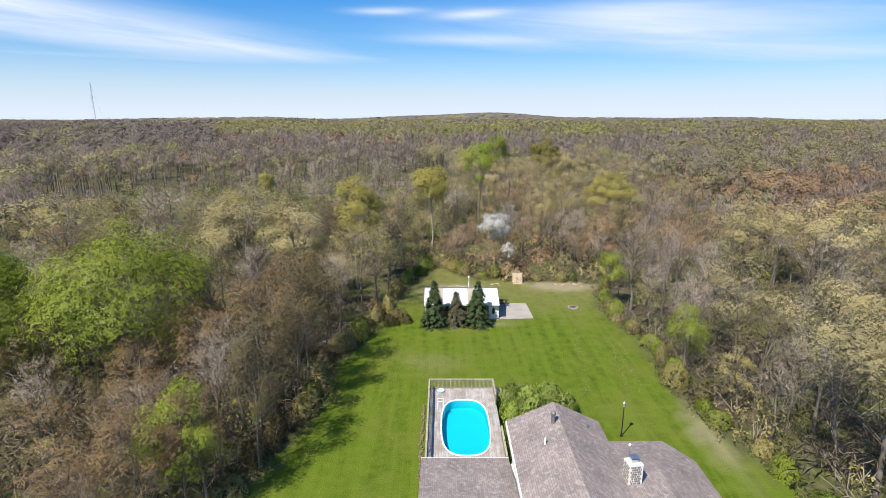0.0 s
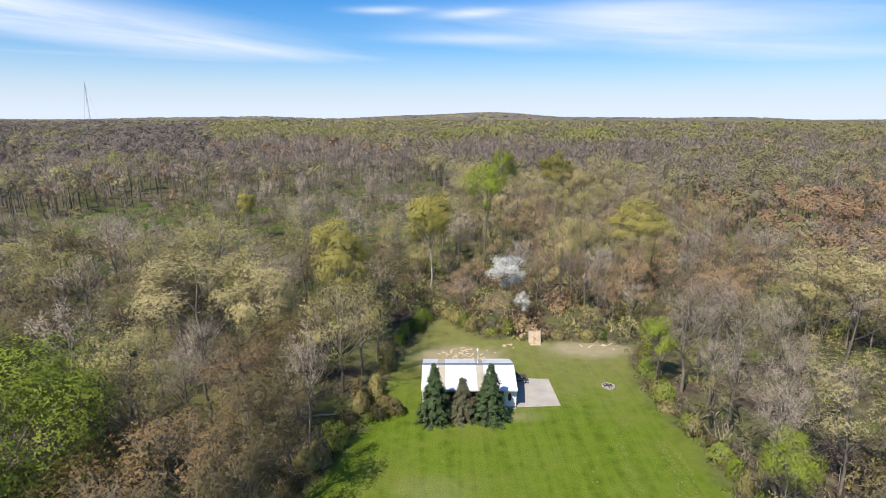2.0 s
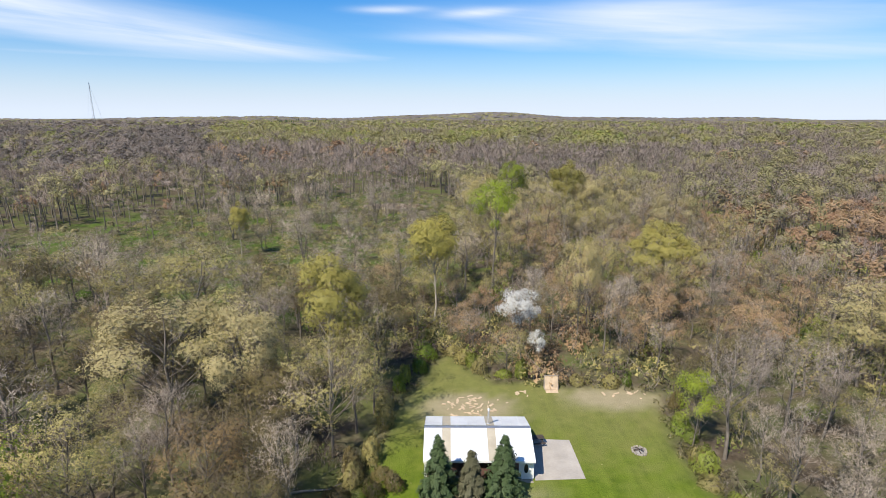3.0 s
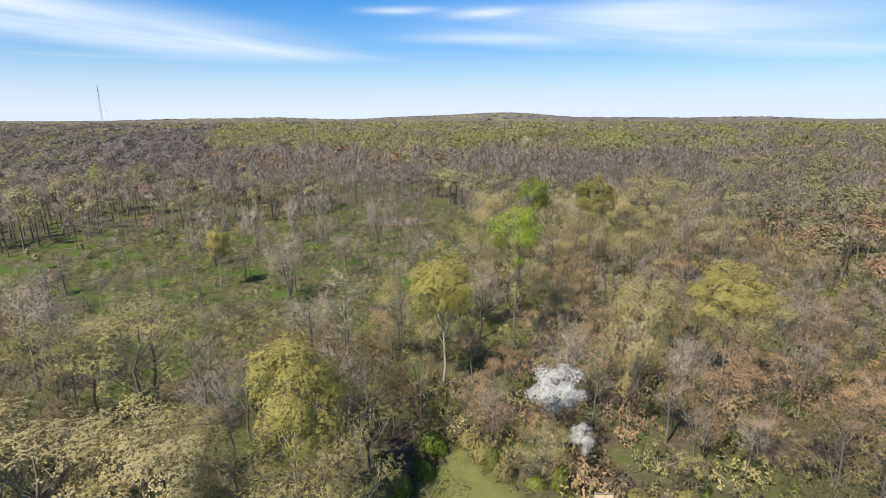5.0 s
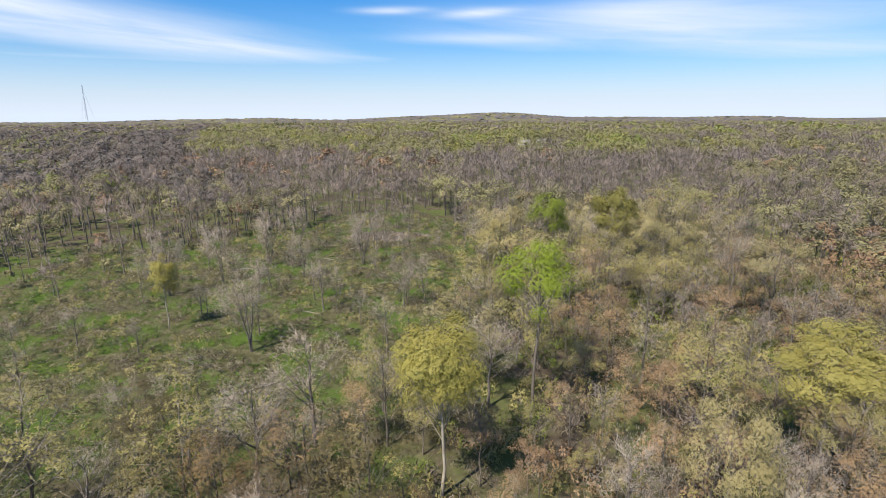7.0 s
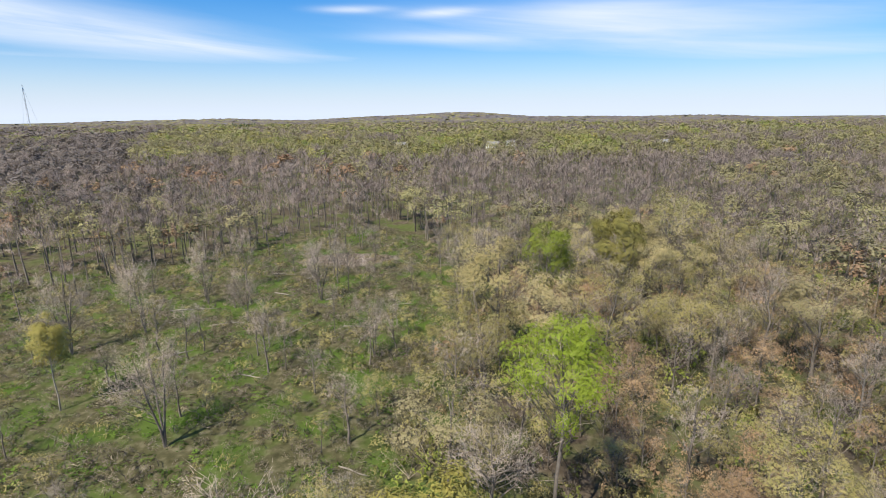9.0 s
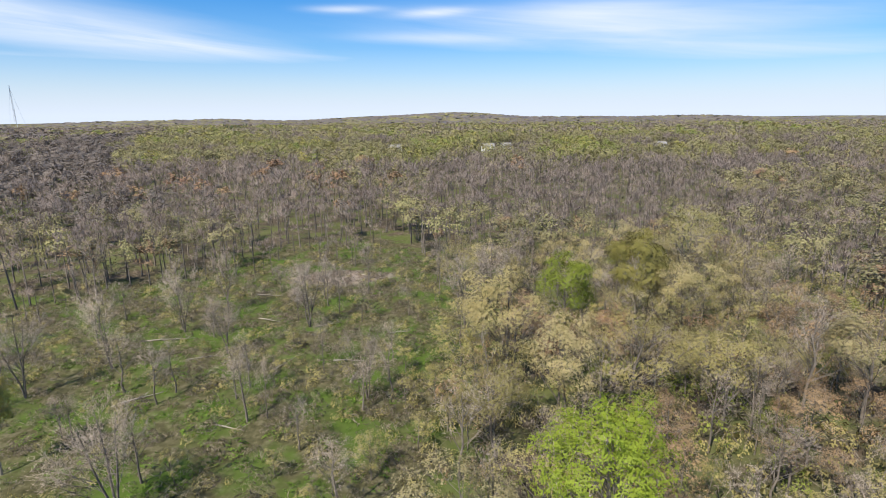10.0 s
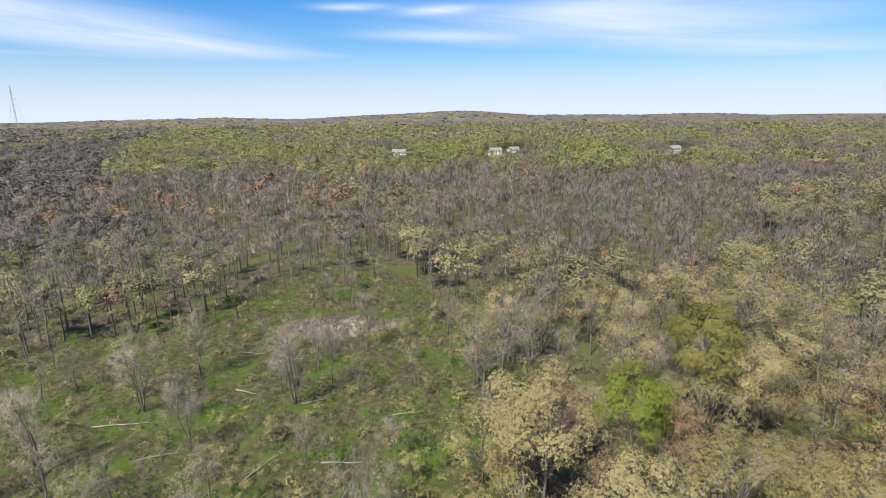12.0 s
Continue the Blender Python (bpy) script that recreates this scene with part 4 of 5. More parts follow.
def shrub(x, y, h, r, key, label, group):
    slot = int(rng.integers(0, 3))
    if (key, slot) not in SHRUB_MESHES:
        stem, top = bush_shape(300 + slot + 7 * len(SHRUB_MESHES), 1.0, 1.0, 520, 0.075, 14, 0.0)
        SHRUB_MESHES[key, slot] = (mesh_np("woody_base", *stem, [TWIG]), mesh_np("foliage", top[0], top[1], [LEAF[key]], normals=top[2]))
    t = empty("shrub", label, "shrub", group, m=Matrix.LocRotScale((x, y, float(land(x, y)) - 0.03), Euler((0, 0, rng.uniform(0, 6))), (r, r, h)))
    stem, top = SHRUB_MESHES[key, slot]
    new("woody_base", stem).parent = t
    new("foliage", top).parent = t
    return t


edge = LAWN + LAWN[:1]
for (ax, ay), (cx, cy) in zip(edge[1:-2], edge[2:-1]):
    length = math.hypot(cx - ax, cy - ay)
    for k in range(int(length / 1.9)):
        t = (k + rng.uniform(0.2, 0.8)) / (length / 1.9)
        nx, ny = -(cy - ay) / length, (cx - ax) / length
        o = rng.uniform(0.2, 1.6)
        x, y = ax + (cx - ax) * t + nx * o, ay + (cy - ay) * t + ny * o
        if rng.random() < 0.78 and not (10.5 < x < 15.5 and 84 < y < 88):
            key = ("shrub", "olive", "dusk", "green")[int(rng.choice(4, p=[0.36, 0.34, 0.2, 0.1]))]
            label = {"shrub": "leafy green shrub at the lawn's edge", "olive": "olive budding shrub at the lawn's edge",
                     "dusk": "dark brown budding shrub at the lawn's edge", "green": "bright green shrub at the lawn's edge"}[key]
            shrub(x, y, rng.uniform(1.2, 3.6), rng.uniform(0.9, 1.7), key, label, "shrubs along the lawn")

for x, y, h, r in ((6.2, 45.0, 3.5, 1.5), (8.0, 44.9, 3.8, 1.75), (10.0, 44.7, 3.6, 1.75), (11.5, 43.7, 3.1, 1.5), (6.4, 42.9, 3.1, 1.4), (8.3, 42.7, 3.5, 1.7),
                   (10.2, 42.4, 3.3, 1.6), (6.2, 40.9, 2.8, 1.15), (6.1, 39.2, 2.5, 0.95)):
    shrub(x, y, h, r, "hedge", "full green garden shrub beside the house", "garden shrubs by the house")
for x, y in ((-6.4, 68.2), (-5.2, 67.0), (-7.0, 66.0)):
    shrub(x, y, 2.2, 1.2, "dusk", "thin dark shrub beside the barn", "shrubs by the barn")


# ---- spruces ----
def spruce(x, y, h, r, key, label, seed):
    rng = np.random.default_rng(seed)
    base, way, at, out = [], [], [], []
    levels = int(h * 4.2)
    for k in range(levels):
        f = (k + 0.4) / levels
        z = 0.25 + f * (h - 0.35)
        reach = r * (1 - f) ** 0.85 + 0.05
        for b in range(9 if f < 0.8 else 6):
            a = rng.uniform(0, 6.283)
            l = reach * rng.uniform(0.72, 1.12)
            d = np.array([math.cos(a), math.sin(a), 0])
            base.append((0, 0, z))
            way.append(d * l + np.array([0, 0, -0.16 * l]))
            n = 20 if f < 0.8 else 9
            q = rng.uniform(0.2, 1.05, n)[:, None] ** 0.7
            at.append(np.array([0, 0, z]) + q * (d * l + np.array([0, 0, -0.2 * l])) + rng.normal(0, 0.07, (n, 3)))
            out.append(np.tile(d * 0.5 + np.array([0, 0, 0.9]), (n, 1)))
    t = empty("spruce_tree", label, "tree", "spruces before the barn", m=pose(x, y, float(land(x, y))))
    v, f = join([tube([(0, 0, -0.2), (0.03, 0, h * 0.5), (0, 0, h * 0.98)], [0.14, 0.09, 0.015], 6), spikes(rng, np.array(base, dtype=float), np.array(way), 0.018)])
    new("trunk", mesh_np("trunk", v, f, [BARK])).parent = t
    tops = stars(rng, np.concatenate(at), np.concatenate(out), 0.17, 0.4)
    new("needles", mesh_np("needles", tops[0], tops[1], [LEAF[key]], normals=tops[2])).parent = t
    return t


spruce(-1.15, 65.6, 6.5, 1.95, "spruce", "dense dark green spruce before the barn", 1)
spruce(1.75, 66.0, 4.8, 1.55, "rust", "thin grey-green spruce before the barn", 2)
spruce(4.65, 65.9, 6.35, 2.1, "spruce", "broad dark green spruce before the barn", 3)


# ---- house ----
def shingles():
    m, n, l, p = node_mat("worn_asphalt_shingles")
    pos = n.new("ShaderNodeNewGeometry").outputs["Position"]
    br = n.new("ShaderNodeTexBrick")
    br.inputs["Scale"].default_value = 1.0
    br.inputs["Brick Width"].default_value, br.inputs["Row Height"].default_value, br.inputs["Mortar Size"].default_value = 0.33, 0.14, 0.012
    br.inputs["Color1"].default_value, br.inputs["Color2"].default_value = (0.255, 0.215, 0.205, 1), (0.345, 0.295, 0.28, 1)
    br.inputs["Mortar"].default_value = (0.21, 0.178, 0.17, 1)
    mp = n.new("ShaderNodeMapping")
    mp.inputs["Rotation"].default_value = (0, 0, radians(90))
    l.new(pos, mp.inputs["Vector"])
    l.new(mp.outputs[0], br.inputs["Vector"])
    a, b = noise_node(n, l, pos, 0.5), noise_node(n, l, pos, 3.2)
    c = mix(n, l, 1.0, br.outputs["Color"], ramp(n, l, a, [(0.3, (0.66, 0.65, 0.65)), (0.7, (1.02, 0.98, 0.96))]), "MULTIPLY")
    c = mix(n, l, ramp(n, l, b, [(0.52, 0.0), (0.72, 0.75)]), c, (0.42, 0.375, 0.35))
    l.new(c, p.inputs["Base Color"])
    p.inputs["Roughness"].default_value = 0.9
    bp = n.new("ShaderNodeBump")
    bp.inputs["Strength"].default_value, bp.inputs["Distance"].default_value = 0.6, 0.02
    l.new(br.outputs["Fac"], bp.inputs["Height"])
    bp.invert = True
    l.new(bp.outputs[0], p.inputs["Normal"])
    return m


SHINGLE = shingles()
SIDING = surface("white_siding", (0.78, 0.77, 0.74), 0.6, var=0.08, big=0.4, fine=6)
TRIM = surface("white_trim", (0.82, 0.81, 0.79), 0.5, var=0.06, big=0.5, fine=9)
METAL = surface("galvanised_metal", (0.62, 0.62, 0.62), 0.35, 0.9, 0.15, 2.0, 20)
DARKMETAL = surface("dull_grey_metal", (0.26, 0.255, 0.25), 0.5, 0.4, 0.3, 2.0, 20)
BLACK = surface("black_iron", (0.025, 0.025, 0.027), 0.55, 0.3, 0.2, 2, 20)
STONE = surface("brown_chimney_stone", (0.30, 0.26, 0.225), 0.85, var=0.5, big=3.0, fine=16, bump=0.5)
MORTAR = surface("white_mortar", (0.74, 0.72, 0.69), 0.9, var=0.12, big=2.0, fine=18)

house = empty("house", "low rambling house with white siding and worn grey-brown shingle roofs", "house", m=pose(0, 0, 0))
part("wall", boxed(5.35, 11.5, 14, 35.3, 0.6, 5.55), SIDING, house)
gable = bmesh.new()
prism(gable, [(5.35, 5.45), (11.5, 5.45), (8.42, 6.95)], 35.05, 35.3)
for v in gable.verts:
    v.co = Vector((v.co.x, v.co.z, v.co.y))
part("gable", gable, SIDING, house)
part("roof", slab(bmesh.new(), [(4.9, 35.75, 5.58), (4.9, 13.5, 5.58), (8.42, 13.5, 7.2), (8.42, 35.75, 7.2)], 0.14), SHINGLE, house)
part("roof", slab(bmesh.new(), [(8.42, 35.75, 7.2), (8.42, 13.5, 7.2), (12.0, 13.5, 5.5), (12.0, 35.75, 5.5)], 0.14), SHINGLE, house)
cap = bmesh.new()
for k in range(70):
    y = 13.6 + k * 0.315
    slab(cap, [(8.25, y, 7.16), (8.25, y + 0.31, 7.15), (8.42, y + 0.31, 7.235), (8.42, y, 7.245)], 0.02)
    slab(cap, [(8.42, y, 7.245), (8.42, y + 0.31, 7.235), (8.59, y + 0.31, 7.15), (8.59, y, 7.16)], 0.02)
part("ridge_cap", cap, SHINGLE, house)
part("fascia", boxed(4.82, 4.9, 13.5, 35.75, 5.2, 5.56), TRIM, house, "white eave board")
part("rake_board", slab(bmesh.new(), [(4.9, 35.75, 5.44), (8.42, 35.75, 7.06), (8.42, 35.79, 7.06), (4.9, 35.79, 5.44)], 0.2), TRIM, house)
part("rake_board", slab(bmesh.new(), [(12.0, 35.79, 5.36), (8.42, 35.79, 7.06), (8.42, 35.75, 7.06), (12.0, 35.75, 5.36)], 0.2), TRIM, house)
# single-storey wing with a clipped hip
R1, R2 = (14.3, 29.6, 5.75), (14.3, 20.0, 5.75)
part("wing_wall", prism(bmesh.new(), [(11.5, 14), (17.7, 14), (17.7, 32.7), (16.5, 34.7), (11.5, 34.7)], 0.6, 4.0), SIDING, house)
part("wing_roof", slab(bmesh.new(), [(11.6, 35.3, 4.1), (11.6, 29.6, 5.75), R1, (16.9, 35.3, 4.1)], 0.14), SHINGLE, house)
part("wing_roof", slab(bmesh.new(), [(16.9, 35.3, 4.1), R1, (18.3, 32.9, 4.1)], 0.14), SHINGLE, house)
part("wing_roof", slab(bmesh.new(), [(18.3, 32.9, 4.1), R1, R2, (18.3, 14, 4.1)], 0.14), SHINGLE, house)
part("wing_roof", slab(bmesh.new(), [R1, (11.6, 29.6, 5.75), (11.6, 20, 5.75), R2], 0.14), SHINGLE, house)
# porch roof towards the pool
part("porch_wall", boxed(-1.1, 5.3, 14, 33.4, 0.6, 3.5), SIDING, house)
part("porch_roof", slab(bmesh.new(), [(-1.6, 33.95, 3.62), (-1.6, 26.5, 5.0), (4.88, 26.5, 5.0), (4.88, 33.95, 3.62)], 0.14), SHINGLE, house)
part("porch_roof", slab(bmesh.new(), [(-1.6, 26.5, 5.0), (-1.6, 14, 3.6), (4.88, 14, 3.6), (4.88, 26.5, 5.0)], 0.14), SHINGLE, house)
part("porch_fascia", boxed(-1.62, 4.9, 33.96, 34.02, 3.35, 3.6), TRIM, house)
# roof vents
vent = part("turbine_vent", rod(bmesh.new(), (7.9, 33.3, 6.85), (7.9, 33.3, 7.6), 0.15, sides=12), DARKMETAL, house, "dark weathered turbine vent")
head = bmesh.new()
bmesh.ops.create_uvsphere(head, u_segments=14, v_segments=8, radius=0.2, matrix=Matrix.Translation((7.9, 33.3, 7.75)))
part("turbine", head, DARKMETAL, vent)
part("vent_pipe", rod(bmesh.new(), (7.0, 31.4, 6.4), (7.0, 31.4, 7.05), 0.06), TRIM, house, "white plastic vent pipe")
part("vent_pipe", rod(bmesh.new(), (10.6, 34.0, 6.0), (10.6, 34.0, 6.5), 0.06), METAL, house)

# chimney: pale field stones set in white mortar
chimney = empty("chimney", "pale stone chimney with white corners and a metal cap", "chimney", m=Matrix.LocRotScale((12.1, 28.75, 4.6), Euler((0, 0, 0.12)), (0.82, 0.82, 0.86)))
part("core", boxed(-0.55, 0.55, -0.5, 0.5, 0, 2.9), MORTAR, chimney)
part("crown_slab", boxed(-0.58, 0.58, -0.53, 0.53, 2.9, 2.97, bevel=0.02), MORTAR, chimney)
part("flue", boxed(-0.25, 0.25, -0.22, 0.22, 2.97, 3.25), METAL, chimney)
part("rain_cap", boxed(-0.33, 0.33, -0.3, 0.3, 3.38, 3.42), METAL, chimney)
for cx in (-0.22, 0.22):
    part("cap_leg", boxed(cx - 0.02, cx + 0.02, -0.02, 0.02, 3.25, 3.38), METAL, chimney)
rng = np.random.default_rng(3)
stone_mesh = finish(boxed(-0.5, 0.5, -0.5, 0.5, -0.5, 0.5, bevel=0.12), "stone", STONE)
for row in range(15):
    z = 0.12 + row * 0.19
    for k in range(5):
        o = -0.36 + k * 0.18 + (0.05 if row % 2 else -0.05) + rng.normal(0, 0.015)
        w = rng.uniform(0.10, 0.17)
        for side in range(2):
            s_ = (w, 0.05, rng.uniform(0.13, 0.165))
            m = Matrix.LocRotScale((o * 0.92, -0.5, z), None, s_) if side == 0 else Matrix.LocRotScale((-0.55, o, z), None, (0.05, w, 0.15))
            shared("stone", stone_mesh, chimney, m)
antenna = empty("roof_antenna", "thin pole with a white dish on the roof", "antenna", m=pose(12.5, 30.6, 5.2))
part("pole", rod(bmesh.new(), (0, 0, 0), (0, 0, 1.9), 0.03), METAL, antenna)
dish = bmesh.new()
bmesh.ops.create_uvsphere(dish, u_segments=12, v_segments=6, radius=0.10, matrix=Matrix.Translation((0, 0, 1.85)) @ Matrix.Diagonal((1, 0.5, 1.2, 1)))
part("dish", dish, TRIM, antenna)


# ---- pool and deck ----
def deck_boards():
    m, n, l, p = node_mat("weathered_deck_boards")
    pos = n.new("ShaderNodeNewGeometry").outputs["Position"]
    mp = n.new("ShaderNodeMapping")
    mp.inputs["Scale"].default_value = (7.2, 0.5, 1)
    l.new(pos, mp.inputs["Vector"])
    a, b = noise_node(n, l, mp.outputs[0], 1.0, 5), noise_node(n, l, pos, 1.1, 5)
    c = ramp(n, l, a, [(0.3, (0.27, 0.25, 0.235)), (0.7, (0.50, 0.47, 0.45))])
    c = mix(n, l, ramp(n, l, b, [(0.42, 0.0), (0.62, 0.75)]), c, (0.25, 0.20, 0.165))
    l.new(c, p.inputs["Base Color"])
    p.inputs["Roughness"].default_value = 0.85
    wv = n.new("ShaderNodeTexWave")
    wv.inputs["Scale"].default_value = 2.25
    l.new(pos, wv.inputs["Vector"])
    bp = n.new("ShaderNodeBump")
    bp.inputs["Strength"].default_value, bp.inputs["Distance"].default_value = 0.5, 0.02
    l.new(ramp(n, l, wv.outputs["Fac"], [(0.0, 0.0), (0.12, 1.0)]), bp.inputs["Height"])
    l.new(bp.outputs[0], p.inputs["Normal"])
    return m


DECKWOOD = deck_boards()
GREYWOOD = surface("grey_weathered_wood", (0.34, 0.29, 0.24), 0.85, var=0.35, big=1.2, fine=15)
TOPWOOD = surface("pale_weathered_rail", (0.42, 0.38, 0.27), 0.85, var=0.3, big=1.2, fine=15)
LINER = surface("blue_pool_liner", (0.004, 0.47, 0.60), 0.5, var=0.06, big=0.4, fine=3, bump=0)
m_water, n_, l_, p_ = node_mat("pool_water")
clear = n_.new("ShaderNodeBsdfTransparent")
clear.inputs["Color"].default_value = (0.72, 0.97, 1.0, 1)
gloss = n_.new("ShaderNodeBsdfGlossy")
gloss.inputs["Roughness"].default_value = 0.03
fres = n_.new("ShaderNodeFresnel")
fres.inputs["IOR"].default_value = 1.33
both = n_.new("ShaderNodeMixShader")
l_.new(fres.outputs[0], both.inputs[0])
l_.new(clear.outputs[0], both.inputs[1])
l_.new(gloss.outputs[0], both.inputs[2])
l_.new(both.outputs[0], n_["Material Output"].inputs["Surface"])
b_ = n_.new("ShaderNodeBump")
b_.inputs["Strength"].default_value, b_.inputs["Distance"].default_value = 0.15, 0.05
l_.new(noise_node(n_, l_, n_.new("ShaderNodeNewGeometry").outputs["Position"], 2.5), b_.inputs["Height"])
l_.new(b_.outputs[0], gloss.inputs["Normal"])

PC, PW, PL = (1.95, 40.3), 2.06, 4.15


def oval(grow, n=64):
    pts = []
    for k in range(n):
        a = 2 * math.pi * k / n
        c, s = math.cos(a), math.sin(a)
        pts.append((PC[0] + (PW + grow) * math.copysign(abs(c) ** 0.66, c), PC[1] + (PL + grow) * math.copysign(abs(s) ** 0.66, s)))
    return pts


def ring_solid(bm, inner, outer, z0, z1):
    n = len(inner)
    v = [[bm.verts.new((x, y, z)) for x, y in pts] for pts, z in ((inner, z0), (inner, z1), (outer, z1), (outer, z0))]
    for r in range(4):
        for k in range(n):
            bm.faces.new((v[r][k], v[r][(k + 1) % n], v[(r + 1) % 4][(k + 1) % n], v[(r + 1) % 4][k]))
    return bm


DX0, DX1, DY0, DY1, DZ = -1.4, 4.98, 34.2, 46.7, 2.2


def to_rect(pts):
    out = []
    for x, y in pts:
        dx, dy = x - PC[0], y - PC[1]
        s = min((DX1 - PC[0]) / dx if dx > 1e-6 else 1e9, (DX0 - PC[0]) / dx if dx < -1e-6 else 1e9, (DY1 - PC[1]) / dy if dy > 1e-6 else 1e9, (DY0 - PC[1]) / dy if dy < -1e-6 else 1e9)
        out.append((PC[0] + dx * s, PC[1] + dy * s))
    for cx, cy in ((DX0, DY0), (DX1, DY0), (DX0, DY1), (DX1, DY1)):
        k = min(range(len(out)), key=lambda i: (out[i][0] - cx) ** 2 + (out[i][1] - cy) ** 2)
        out[k] = (cx, cy)
    return out


deck = empty("pool_deck", "weathered grey wooden deck round the pool", "deck", m=pose(0, 0, 0))
part("decking", ring_solid(bmesh.new(), oval(0.1), to_rect(oval(0.1)), DZ - 0.12, DZ), DECKWOOD, deck)
for nm, a in (("skirt", (DX0, DX0 + 0.06, DY0, DY1, 0.85, DZ - 0.125)), ("skirt", (DX1 - 0.06, DX1, DY0, DY1, 0.85, DZ - 0.125)), ("skirt", (DX0 + 0.06, DX1 - 0.06, DY1 - 0.06, DY1, 0.85, DZ - 0.125))):
    part(nm, boxed(*a), GREYWOOD, deck)

pool = empty("swimming_pool", "oval swimming pool with bright blue liner and white rim", "pool", m=pose(0, 0, 0))
part("rim", ring_solid(bmesh.new(), oval(-0.02), oval(0.1), DZ - 0.03, DZ + 0.05), TRIM, pool, "white coping")
part("pool_wall", ring_solid(bmesh.new(), oval(-0.03), oval(0.02), 1.38, DZ - 0.035), LINER, pool)
part("pool_floor", prism(bmesh.new(), oval(0.02), 1.36, 1.38), LINER, pool)
wbm = bmesh.new()
wbm.faces.new([wbm.verts.new((x, y, 1.98)) for x, y in oval(-0.035)])
water = part("water", wbm, m_water, pool, "clear still water")
water.visible_shadow = False
if water.data.polygons[0].normal.z < 0:
    water.data.flip_normals()
ladder = empty("pool_ladder", "white pool ladder on the deck", "ladder", m=pose(-0.18, 43.2, 0))
for dy in (-0.28, 0.28):
    lb = bmesh.new()
    rod(lb, (-0.3, dy, DZ), (-0.3, dy, DZ + 0.75), 0.035)
    rod(lb, (-0.3, dy, DZ + 0.75), (0.2, dy, DZ + 0.75), 0.035)
    rod(lb, (0.2, dy, DZ + 0.75), (0.35, dy, 1.3), 0.035)
    part("rail", lb, TRIM, ladder)
for k in range(4):
    part("rung", boxed(0.24, 0.36, -0.28, 0.28, 1.4 + 0.25 * k, 1.44 + 0.25 * k), TRIM, ladder)
floatie = empty("pool_ring", "small blue and white ring lying on the deck", "pool toy", m=pose(-0.2, 46.1, DZ))
tor = bmesh.new()
for k in range(16):
    a0, a1 = 2 * math.pi * k / 16, 2 * math.pi * (k + 1) / 16
    rod(tor, (0.3 * math.cos(a0), 0.3 * math.sin(a0), 0.09), (0.3 * math.cos(a1), 0.3 * math.sin(a1), 0.09), 0.09, sides=6)
part("tube", tor, surface("pale_blue_vinyl", (0.45, 0.62, 0.75), 0.4, var=0.2), floatie)
part("pad", rod(bmesh.new(), (0, 0, 0.0), (0, 0, 0.06), 0.24, sides=14), TRIM, floatie)

fence = empty("deck_fence", "weathered wooden railing round the pool deck", "fence", m=pose(0, 0, 0))
bal = finish(boxed(-0.02, 0.02, -0.02, 0.02, 0.0, 0.95), "baluster", GREYWOOD)
post = finish(boxed(-0.05, 0.05, -0.05, 0.05, -0.3, 1.12, bevel=0.01), "post", GREYWOOD)


def railing(x0, y0, x1, y1):
    n = math.hypot(x1 - x0, y1 - y0)
    ux, uy = (x1 - x0) / n, (y1 - y0) / n
    for z0, wide, mt in ((1.0, 0.075, TOPWOOD), (0.12, 0.03, GREYWOOD), (0.82, 0.03, GREYWOOD)):
        bm = boxed(0, n, -wide, wide, DZ + z0, DZ + z0 + 0.045)
        bmesh.ops.transform(bm, matrix=Matrix.Translation((x0, y0, 0)) @ Matrix.Rotation(math.atan2(uy, ux), 4, "Z"), verts=bm.verts)
        part("rail", bm, mt, fence)
    for k in range(int(n / 0.13)):
        d = 0.1 + k * 0.13
        shared("baluster", bal, fence, Matrix.Translation((x0 + ux * d, y0 + uy * d, DZ + 0.06)))
    for k in range(int(n / 1.8) + 1):
        d = min(n, k * n / int(n / 1.8))
        shared("post", post, fence, Matrix.Translation((x0 + ux * d, y0 + uy * d, DZ)))


railing(DX0 + 0.08, 34.4, DX0 + 0.08, DY1 - 0.08)
railing(DX0 + 0.08, DY1 - 0.08, DX1 - 0.08, DY1 - 0.08)
railing(DX1 - 0.08, DY1 - 0.3, DX1 - 0.08, 43.6)
railing(DX1 - 0.08, 38.6, DX1 - 0.08, 34.6)
steps = empty("deck_steps", "slatted wooden steps leading down from the deck", "steps", m=pose(5.05, 46.0, 0.9))
for k in range(7):
    part("tread", boxed(0.05 + k * 0.27, 0.24 + k * 0.27, 0.0 - 0.05 * k, 1.5 - 0.05 * k, 1.18 - 0.17 * k, 1.22 - 0.17 * k), GREYWOOD, steps)
for dy in (0.05, 1.05):
    part("stringer", slab(bmesh.new(), [(0, dy, 1.15), (1.95, dy - 0.2, 0.05), (1.95, dy - 0.15, 0.05), (0, dy + 0.05, 1.15)], 0.2), GREYWOOD, steps)

